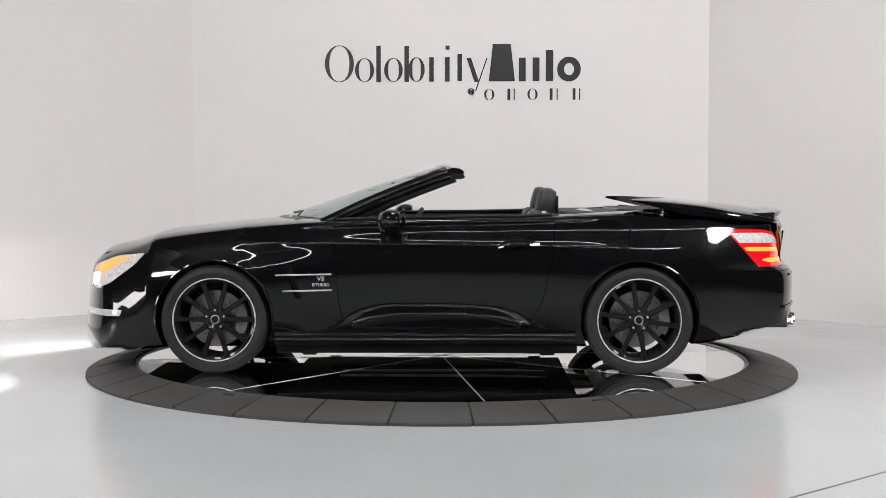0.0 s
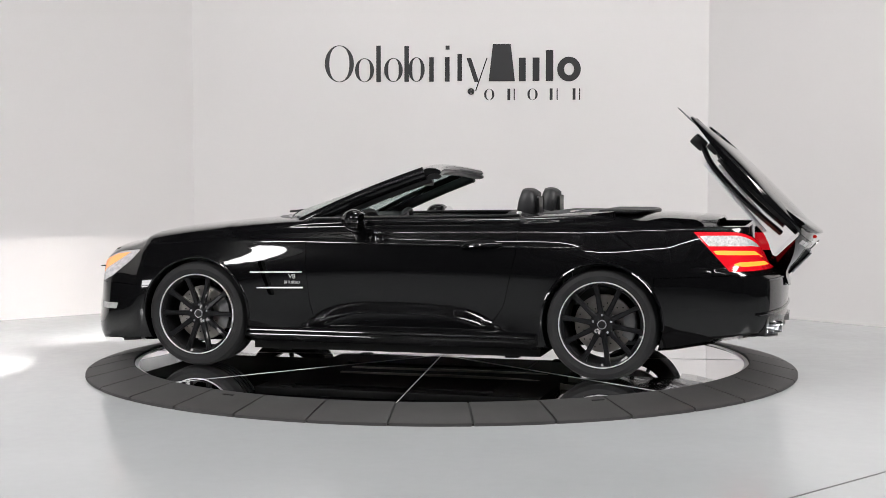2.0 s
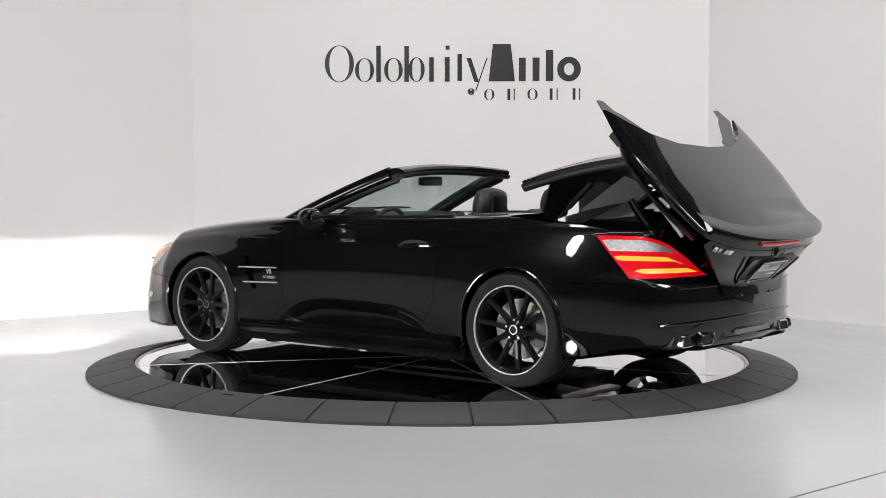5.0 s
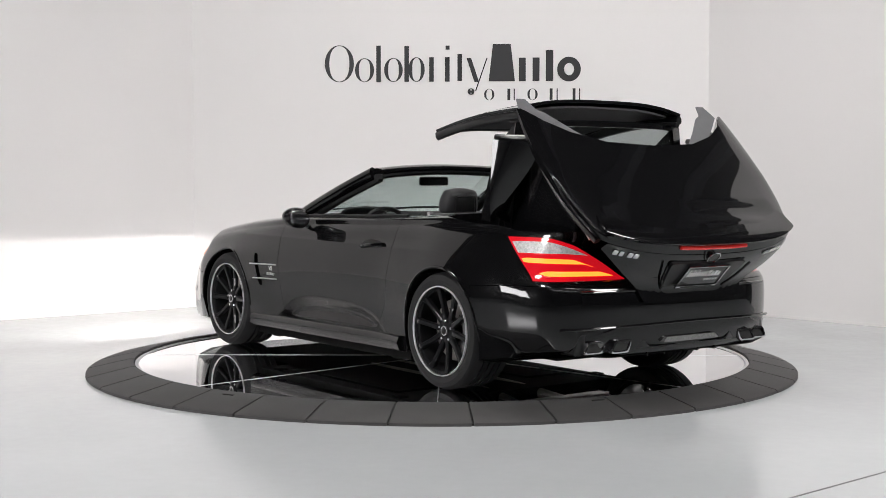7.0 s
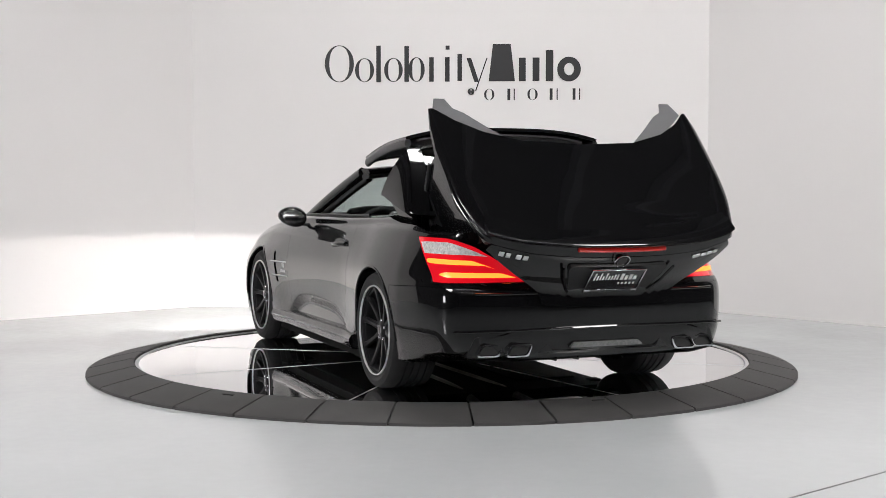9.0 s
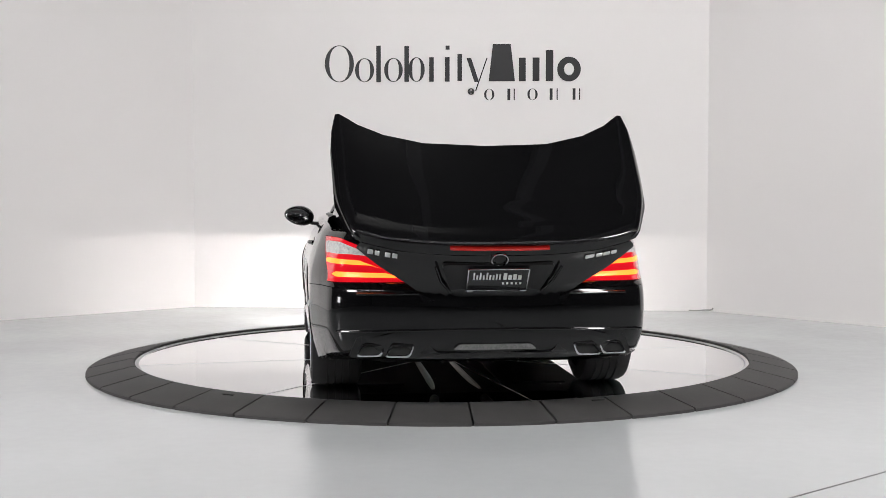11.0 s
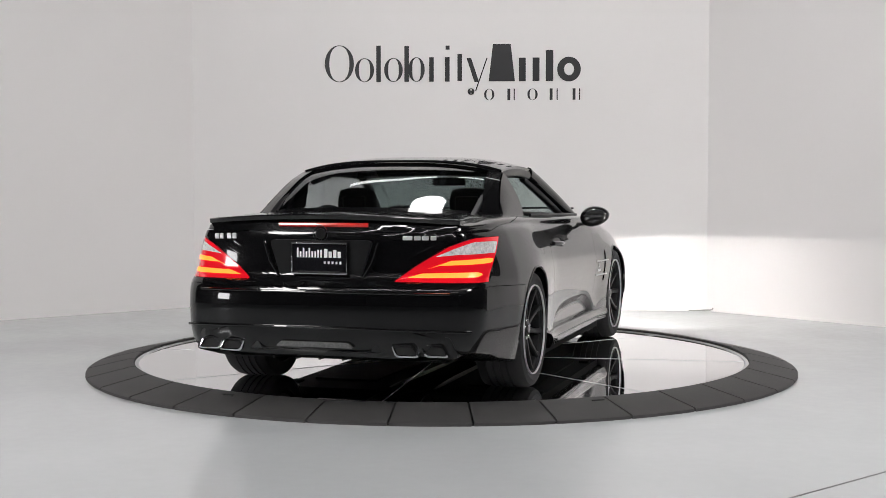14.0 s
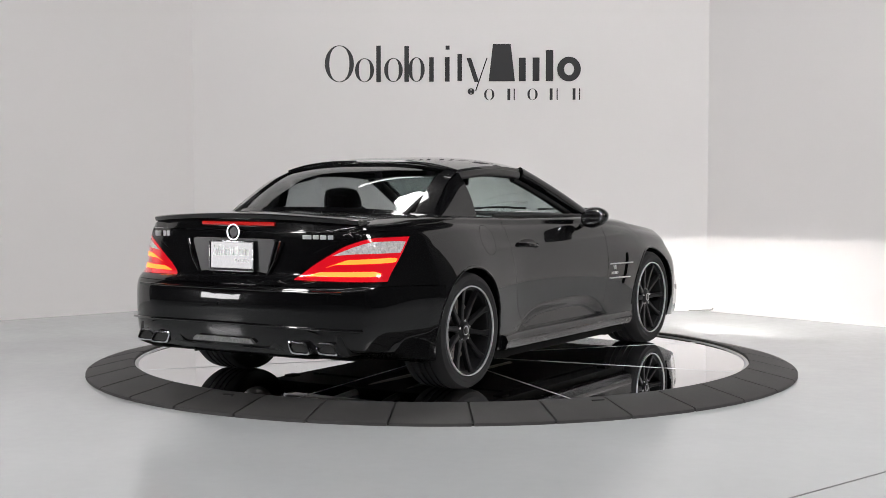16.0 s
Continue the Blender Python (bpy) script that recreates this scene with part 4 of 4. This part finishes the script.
lid_part("brake_light", bm, M_BRAKELIGHT, None, "slim red high brake light")
ringb = lathe([(0.039, -0.003), (0.043, -0.003), (0.043, 0.003), (0.039, 0.003)], 48, "z", closed=True)
ringb.transform(Matrix.Translation((tail_x(0, 0.895) - 0.014, 0, 0.905)) @ Matrix.Rotation(radians(90), 4, "Y"))
badge = lid_part("round_badge", ringb, M_TIP, None, "plain round chrome badge")
inner = lathe([(0.0, -0.002), (0.026, -0.002), (0.028, 0.002), (0.0, 0.003)], 32, "z")
inner.transform(Matrix.Translation((tail_x(0, 0.895) - 0.012, 0, 0.905)) @ Matrix.Rotation(radians(90), 4, "Y"))
lid_part("badge_disc", inner, M_TRIM, badge)
# badges as plain bars
for y, w in ((0.640, 0.028), (0.607, 0.024), (0.555, 0.028), (0.520, 0.026)):
    lid_part("badge_bar", box(tail_x(y, 0.885) - 0.004, y, 0.883 + (0.64 - y) * 0.03, 0.006, w, 0.030, 0.003, Matrix.Rotation(radians(-14), 4, "Z")), M_BADGE, tail_part, "silver badge bar")
for y, w in ((-0.465, 0.05), (-0.515, 0.034), (-0.555, 0.036), (-0.595, 0.030)):
    lid_part("badge_bar", box(tail_x(y, 0.885) - 0.004, y, 0.886, 0.006, w, 0.022, 0.003, Matrix.Rotation(radians(14), 4, "Z")), M_BADGE, tail_part, "silver badge bar")
# plate recess, plate in a bright frame
XP = tail_x(0, 0.78)
lid_part("plate_recess", prism(rounded([(0.29, 0.872), (0.225, 0.672), (-0.225, 0.672), (-0.29, 0.872)], 0.03, 3), XP - 0.003, XP + 0.02, "x"), M_TRIM, None, "dark plate recess", 25)
for sy in (1, -1):
    lid_part("recess_edge", tube([(XP - 0.005, sy * 0.318, 0.862), (XP - 0.007, sy * 0.285, 0.76), (XP - 0.006, sy * 0.235, 0.682)], 0.007, 8), M_PAINT)
lid_part("recess_edge", tube([(XP - 0.006, y / 8 * 0.27, 0.664) for y in range(-8, 9)], 0.008, 8), M_PAINT)
PM = pose(XP - 0.016, 0, 0.777, 0, 1, 0)


def on_plate(bm):
    bm.transform(PM)
    return bm


plate = lid_part("plate", on_plate(box(0, 0, 0, 0.004, 0.300, 0.150, 0.001)), M_PLATE, None, "black dealer plate with white print", 0)
fr = merge(box(-0.002, 0.153, 0, 0.012, 0.007, 0.165, 0.002), box(-0.002, -0.153, 0, 0.012, 0.007, 0.165, 0.002), box(-0.002, 0, 0.079, 0.012, 0.313, 0.007, 0.002), box(-0.002, 0, -0.074, 0.012, 0.313, 0.017, 0.002))
lid_part("plate_frame", on_plate(fr), M_TIP, plate, "bright plate frame")
# plain bars for the print: tall thin ones, then heavy ones, then a small row
for i in range(9):
    h = (0.050, 0.032, 0.050, 0.032, 0.050, 0.032, 0.032, 0.040, 0.040)[i]
    lid_part("print_bar", on_plate(box(-0.0028, 0.122 - i * 0.0165, 0.004 + h / 2, 0.0012, 0.009, h)), M_WHITEPRINT, plate)
for i, h in enumerate((0.046, 0.032, 0.040, 0.032)):
    lid_part("print_bar", on_plate(box(-0.0028, -0.036 - i * 0.025, 0.004 + h / 2, 0.0012, 0.018, h)), M_WHITEPRINT, plate)
for i in range(5):
    lid_part("print_bar", on_plate(box(-0.0028, -0.03 - i * 0.022, -0.022, 0.0012, 0.010, 0.014)), M_WHITEPRINT, plate)
lid_part("print_bar", on_plate(box(-0.0088, 0, -0.072, 0.0012, 0.24, 0.009)), M_SEAM, plate)
# grey flaps at the horns, inner frame and gas struts
flaps = []
for sy in (1, -1):
    fl = prism([(x, sy * y) for x, y in [(-1.21, 0.762), (-1.115, 0.728), (-1.115, 0.668), (-1.19, 0.640), (-1.225, 0.585), (-1.34, 0.475), (-1.45, 0.36), (-1.475, 0.38), (-1.40, 0.56), (-1.28, 0.69)][::sy]], 0.955, 0.961, "z")
    flaps.append(lid_part("corner_flap", fl, M_FLAP, None, "dark grey corner flap", 0))
    lid_part("lid_arm", tube(spline([(-1.36, sy * 0.68, 0.90), (-1.50, sy * 0.70, 0.85), (-1.78, sy * 0.70, 0.83), (-2.05, sy * 0.66, 0.84)], 16), 0.028, 8, 0.6), M_TRIM, None, "black hinge arm")
    lid_part("arm_head", box(-1.34, sy * 0.68, 0.895, 0.09, 0.05, 0.07, 0.015), M_TRIM)
    lid_part("gas_strut", tube([(-1.45, sy * 0.66, 0.83), (-1.98, sy * 0.62, 0.78)], 0.012, 8), M_BRIGHT, None, "steel gas strut")
lid_part("lid_lining", prism(rounded([(-1.48, 0.55), (-1.48, -0.55), (-2.12, -0.50), (-2.12, 0.50)], 0.06), 0.885, 0.913), M_TRIM, None, "black lid lining")

# ---- parcel cover that swings up behind the seats ----
cover = empty("parcel_cover", parent=car)
tagged(cover, "dark grey parcel cover behind the seats")
CO = rounded([(0.0, 0.46), (0.0, -0.46), (-0.24, -0.44), (-0.30, -0.24), (-0.32, 0.0), (-0.30, 0.24), (-0.24, 0.44)], 0.05, 3)
part("cover_panel", prism(CO, 0.0, 0.022), M_CLOTH, cover, "", 30)
part("cover_edge", tube([(x, y, 0.011) for x, y in CO + CO[:1]], 0.014, 8), M_TRIM, cover)
part("rear_shelf", merge(box(-1.04, 0, 0.976, 0.32, 1.30, 0.02, 0.008), box(-0.87, 0, 0.945, 0.02, 1.3, 0.08, 0.006)), M_CLOTH, car, "dark grey shelf behind the seats")


# ---- hard top: front roof panel and rear window frame ----
def roof_top(u, v):
    s = 2 * v - 1
    x = -0.165 - 0.815 * u + (0.055 * (1 - s * s)) * (1 - u) * 1.2
    z = 1.281 + 0.034 * math.sin(math.pi * min(1, max(0, 0.15 + 0.75 * u))) - 0.004 * u
    drop = 0.060 * abs(s) ** 3.2
    return Vector((x, (0.600 + 0.03 * u) * s, z - drop))


def rear_shell(u, v):
    s = 2 * v - 1
    pts = [(-0.985, 1.283, 0.635, 0.062), (-1.20, 1.232, 0.66, 0.070), (-1.43, 1.120, 0.70, 0.062), (-1.62, 0.995, 0.735, 0.030)]
    q = spline([(a, b, 0) for a, b, c, d in pts], 41)
    w = spline([(c, d, 0) for a, b, c, d in pts], 41)
    k = min(40.0, max(0.0, u * 40))
    i = min(39, int(k))
    f = k - i
    a = q[i].lerp(q[i + 1], f)
    b = w[i].lerp(w[i + 1], f)
    x = a.x + 0.20 * u * abs(s) ** 2.6
    return Vector((x + (u - k / 40) * -0.6, b.x * s, a.y - b.y * abs(s) ** 2.8 + (u - k / 40) * -0.4))


ROOF_AXIS = Vector((-0.96, 0.0, 1.235))
REAR_AXIS = Vector((-1.50, 0.0, 0.92))
roof = empty("roof_panel", parent=car)
tagged(roof, "black folding roof panel")
rear = empty("rear_window_frame", parent=car)
tagged(rear, "black folding rear window frame")
quarter = empty("rear_quarters", parent=car)
tagged(quarter, "black folding rear roof quarters")


def under(root, axis, name, bm, mat, label="", smooth=35.0):
    bmesh.ops.translate(bm, vec=-axis, verts=bm.verts)
    return part(name, bm, mat, root, label, smooth)


under(roof, ROOF_AXIS, "roof_skin", sheet(roof_top, 20, 36, 0.018), M_PAINT)
under(roof, ROOF_AXIS, "headlining", sheet(lambda u, v: roof_top(0.05 + 0.9 * u, 0.06 + 0.88 * v) - Vector((0, 0, 0.026)), 12, 24, 0.012), M_CLOTH, "dark grey headlining")
for v in (0.0, 1.0):
    s = 2 * v - 1
    pts = [roof_top(u / 12, v) + Vector((0, -s * 0.008, -0.022)) for u in range(0, 13)]
    under(roof, ROOF_AXIS, "roof_rail", tube(pts, 0.026, 10, 0.8, (0, 1, 0)), M_TRIM, "black rubber roof rail seal")
    under(roof, ROOF_AXIS, "roof_link", tube([(-0.80, s * 0.55, 1.21), (-1.02, s * 0.56, 1.17)], 0.018, 8), M_TRIM)
under(roof, ROOF_AXIS, "front_seal", tube([roof_top(0.01, v / 16) - Vector((-0.004, 0, 0.014)) for v in range(17)], 0.018, 8), M_TRIM)


def is_glass(u, v):
    return 0.06 < u < 0.95 and abs(2 * v - 1) < 0.89


under(rear, REAR_AXIS, "frame_skin", sheet(rear_shell, 34, 50, 0.014, lambda u, v: not is_glass(u, v)), M_PAINT)
under(rear, REAR_AXIS, "rear_glass", sheet(lambda u, v: rear_shell(0.050 + 0.908 * u, 0.048 + 0.904 * v) - Vector((0, 0, 0.003)), 16, 30, 0.004), M_REARGLASS, "dark tinted rear window")
for s in (1, -1):
    def cheek(u, v):
        """Side of the rear pillar, from the shell's edge down to the belt."""
        e = rear_shell(u, 0.5 + 0.5 * s)
        b = Vector((-1.005 - 0.44 * u, s * (0.765 - 0.012 * u), 0.958 + 0.006 * u))
        q = e.lerp(b, v)
        q.y += s * 0.018 * 4 * v * (1 - v) * (1 - u)
        return q

    under(quarter, REAR_AXIS, "quarter_lining", prism([(-1.01, 0.962), (-1.28, 0.905), (-1.48, 0.88), (-1.46, 0.965)], min(s * 0.72, s * 0.75), max(s * 0.72, s * 0.75), "y"), M_PAINT, "black inner quarter panel", 0)
    under(quarter, REAR_AXIS, "rear_pillar", sheet(cheek, 16, 14, 0.016 * s), M_PAINT)
    front_edge = [cheek(0.0, k / 10) + Vector((0.012, -s * 0.012, -0.004)) for k in range(11)]
    under(quarter, REAR_AXIS, "pillar_seal", tube(front_edge, 0.018, 8), M_TRIM, "black rubber pillar seal")
    trim = prism([(-0.99, 1.20), (-1.20, 1.15), (-1.43, 1.04), (-1.60, 0.955), (-1.36, 0.925), (-1.05, 1.02)], min(s * 0.60, s * 0.625), max(s * 0.60, s * 0.625), "y")
    under(rear, REAR_AXIS, "inner_trim", trim, M_TRIM, "black inner pillar trim", 0)
    under(rear, REAR_AXIS, "roof_arm", tube(spline([(-1.10, s * 0.58, 1.12), (-1.30, s * 0.62, 1.02), (-1.50, s * 0.63, 0.92)], 10), 0.02, 8), M_TRIM, "black roof linkage arm")


# linkage panels that carry the roof, one each side
linkage = empty("roof_linkage", parent=car)
tagged(linkage, "black roof linkage panels beside the boot")
for s in (1, -1):
    o = rounded([(0.0, -0.06), (0.012, 0.30), (0.0, 0.50), (-0.05, 0.56), (-0.30, 0.62), (-0.52, 0.61), (-0.70, 0.40), (-0.72, -0.06)], 0.04, 3)
    part("linkage_panel", prism(o, min(s * 0.604, s * 0.622), max(s * 0.604, s * 0.622), "y"), M_PAINT, linkage, "black folding side panel", 30)
    part("linkage_arm", tube(spline([(0.0, s * 0.628, -0.02), (0.016, s * 0.630, 0.28), (-0.004, s * 0.628, 0.50)], 12), 0.014, 8), M_TRIM, linkage, "black linkage arm")


# body lettering on the wings
def lettering(text, x, z, size, sy):
    cu = bpy.data.curves.new("wing_lettering", "FONT")
    cu.body, cu.size, cu.extrude, cu.align_x = text, size, 0.0015, "CENTER"
    tmp = new("wing_lettering", cu)
    dg = bpy.context.evaluated_depsgraph_get()
    dg.update()
    me = bpy.data.meshes.new_from_object(tmp.evaluated_get(dg))
    bpy.data.objects.remove(tmp)
    me.materials.clear()
    me.materials.append(M_BADGE)
    ob = new("wing_lettering", me)
    ob.parent = car
    ob.matrix_local = pose(x, sy * 0.9185, z, 90, 0, 180 if sy > 0 else 0)
    return tagged(ob, "small silver lettering")


for sy in (1, -1):
    lettering("V8", 0.640, 0.572, 0.042, sy)
    lettering("BITURBO", 0.640, 0.540, 0.026, sy)

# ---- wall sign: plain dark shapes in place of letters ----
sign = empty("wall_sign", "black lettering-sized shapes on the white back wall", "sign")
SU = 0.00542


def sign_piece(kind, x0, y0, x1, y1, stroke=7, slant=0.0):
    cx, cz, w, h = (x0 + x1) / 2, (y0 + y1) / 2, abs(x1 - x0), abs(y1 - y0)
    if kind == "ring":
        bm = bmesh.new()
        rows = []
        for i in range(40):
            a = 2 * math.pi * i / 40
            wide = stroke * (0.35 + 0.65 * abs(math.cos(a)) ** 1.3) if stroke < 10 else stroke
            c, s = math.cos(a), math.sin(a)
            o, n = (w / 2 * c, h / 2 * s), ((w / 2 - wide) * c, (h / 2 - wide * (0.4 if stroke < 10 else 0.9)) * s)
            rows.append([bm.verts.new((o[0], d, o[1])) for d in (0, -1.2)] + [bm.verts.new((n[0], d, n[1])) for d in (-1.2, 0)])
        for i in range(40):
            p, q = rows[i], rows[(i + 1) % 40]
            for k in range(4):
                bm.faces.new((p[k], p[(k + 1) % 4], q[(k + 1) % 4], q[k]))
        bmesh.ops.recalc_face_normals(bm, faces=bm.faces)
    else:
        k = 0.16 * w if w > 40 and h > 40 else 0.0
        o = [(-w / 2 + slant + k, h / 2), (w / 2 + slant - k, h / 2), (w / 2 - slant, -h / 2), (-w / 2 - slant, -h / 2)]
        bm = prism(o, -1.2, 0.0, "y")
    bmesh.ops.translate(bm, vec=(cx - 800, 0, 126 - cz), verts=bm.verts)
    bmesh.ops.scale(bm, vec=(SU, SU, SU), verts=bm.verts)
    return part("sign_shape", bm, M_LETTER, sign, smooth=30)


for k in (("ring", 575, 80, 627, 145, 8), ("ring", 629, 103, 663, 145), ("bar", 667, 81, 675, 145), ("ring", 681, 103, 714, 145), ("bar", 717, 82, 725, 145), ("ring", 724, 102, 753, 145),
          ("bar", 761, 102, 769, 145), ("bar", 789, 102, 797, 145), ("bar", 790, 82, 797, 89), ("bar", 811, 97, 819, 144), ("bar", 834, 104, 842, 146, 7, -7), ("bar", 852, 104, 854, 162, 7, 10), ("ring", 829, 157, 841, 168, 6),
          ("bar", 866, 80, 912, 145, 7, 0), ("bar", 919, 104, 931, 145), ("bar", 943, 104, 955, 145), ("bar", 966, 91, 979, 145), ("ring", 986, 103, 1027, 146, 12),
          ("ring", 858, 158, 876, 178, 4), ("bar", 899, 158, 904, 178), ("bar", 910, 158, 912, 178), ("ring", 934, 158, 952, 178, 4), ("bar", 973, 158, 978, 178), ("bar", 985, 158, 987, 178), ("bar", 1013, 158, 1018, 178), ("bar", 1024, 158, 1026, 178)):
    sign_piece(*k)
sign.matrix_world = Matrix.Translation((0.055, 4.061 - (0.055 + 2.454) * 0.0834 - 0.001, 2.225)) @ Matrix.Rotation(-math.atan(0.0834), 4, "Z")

# small clutter: a cable end at the wall's foot
bm = tube(spline([(2.30, 3.60, FLOOR + 0.010), (2.38, 3.57, FLOOR + 0.012), (2.44, 3.60, FLOOR + 0.014), (2.50, 3.55, FLOOR + 0.02), (2.52, 3.57, FLOOR + 0.035)], 20), 0.006, 8)
tagged(part("cable_end", bm, M_FLOORSEAM), "short grey cable end lying at the wall", "cable")


# ---- what moves ----
TURN = [(0.0, 179.05), (1.5, 168.75), (3.0, 157.4), (4.0, 149.7), (6.5, 130.1), (7.5, 122.95), (9.0, 112.2), (11.5, 92.8), (12.5, 84.5), (13.5, 76.5), (14.5, 68.95), (15.5, 61.8), (16.0, 58.3)]
LID = [(0.0, 5.0), (0.5, 13.0), (1.0, 24.0), (1.5, 38.0), (2.0, 43.8), (2.5, 45.5), (10.7, 45.0), (11.3, 36.3), (11.5, 32.0), (12.0, 18.5), (12.5, 6.5), (12.9, 0.0), (16.0, 0.0)]
# parcel cover: height, swing
COVER = [(0.0, 0.978, 0.0), (2.6, 0.978, 0.0), (3.0, 0.978, 14.0), (3.5, 0.978, 41.0), (4.0, 0.978, 84.0), (4.3, 0.975, 94.0), (5.2, 0.93, 60.0), (6.0, 0.82, 0.0), (6.3, 0.80, 0.0), (16.0, 0.80, 0.0)]
# roof panel: shift in x and z, tilt
ROOF = [(0.0, -0.95, -0.345, 0.0), (3.1, -0.95, -0.345, 0.0), (3.5, -0.955, -0.27, -5.0), (4.0, -0.99, -0.09, -13.0), (4.2, -1.0, -0.05, -13.5), (5.2, -0.97, 0.10, -10.0), (6.3, -0.828, 0.235, -7.5), (7.0, -0.67, 0.335, -7.5),
        (7.5, -0.545, 0.341, -8.5), (8.0, -0.41, 0.385, -11.5), (8.5, -0.27, 0.348, -12.0), (9.0, -0.08, 0.19, -8.0), (9.2, -0.045, 0.14, -6.5), (9.9, 0.0, 0.01, -0.5), (10.3, 0.0, 0.0, 0.0), (16.0, 0.0, 0.0, 0.0)]
# roof linkage: height, lean
LINKAGE = [(0.0, 0.34, 0.0), (3.6, 0.34, 0.0), (4.2, 0.50, 12.0), (5.2, 0.85, 45.0), (6.3, 0.965, 47.5), (7.0, 0.965, 38.0), (7.5, 0.955, 32.0), (8.0, 0.93, 25.0), (8.5, 0.86, 17.0), (9.0, 0.79, 14.0), (9.2, 0.72, 10.0), (9.9, 0.34, 0.0), (16.0, 0.34, 0.0)]
# corner flaps tuck under the lid before it shuts
FLAPS = [(0.0, 1.0), (0.3, 1.0), (1.2, 0.0), (9.4, 0.0), (11.0, 1.0), (16.0, 1.0)]
REAR = [(0.0, 178.0), (3.1, 178.0), (4.2, 158.0), (5.2, 122.0), (6.3, 89.0), (7.0, 71.5), (7.5, 60.0), (8.0, 48.0), (8.5, 36.0), (9.0, 16.0), (9.2, 11.0), (9.8, 0.0), (16.0, 0.0)]
QUARTER = [(0.0, 215.0), (3.1, 215.0), (4.2, 190.0), (5.2, 150.0), (6.3, 115.0), (7.0, 97.5), (7.5, 86.0), (8.0, 70.0), (8.5, 46.0), (9.0, 16.5), (9.2, 11.0), (9.8, 0.0), (16.0, 0.0)]


def motions():
    def yaw(t):
        return table(t, TURN)

    times = [0.5 * i for i in range(33)]
    walk(car, [(t, Matrix.Rotation(radians(yaw(t)), 4, "Z") @ pose(0.102, 0.010, 0)) for t in times])
    walk(disc, [(t, Matrix.Translation((-0.025, 0, 0)) @ Matrix.Rotation(radians(yaw(t)), 4, "Z")) for t in times])
    walk(lid, [(t, Matrix.Translation(HINGE) @ pose(0, 0, 0, 0, -a, 0)) for t, a in LID])
    walk(linkage, [(t, pose(-1.31, 0, z, 0, -a, 0)) for t, z, a in LINKAGE])
    for flap in flaps:
        walk(flap, [(t, pose(-0.15 * k, 0, -0.052 * min(1.0, 4 * k))) for t, k in FLAPS])
    walk(cover, [(t, pose(-1.21, 0, z, 0, a, 0)) for t, z, a in COVER])
    walk(roof, [(t, Matrix.Translation(ROOF_AXIS + Vector((dx, 0, dz))) @ pose(0, 0, 0, 0, -b, 0)) for t, dx, dz, b in ROOF])
    walk(quarter, [(t, Matrix.Translation(REAR_AXIS) @ pose(0, 0, 0, 0, -a, 0)) for t, a in QUARTER])
    walk(rear, [(t, Matrix.Translation(REAR_AXIS) @ pose(0, 0, 0, 0, -a, 0)) for t, a in REAR])


motions()
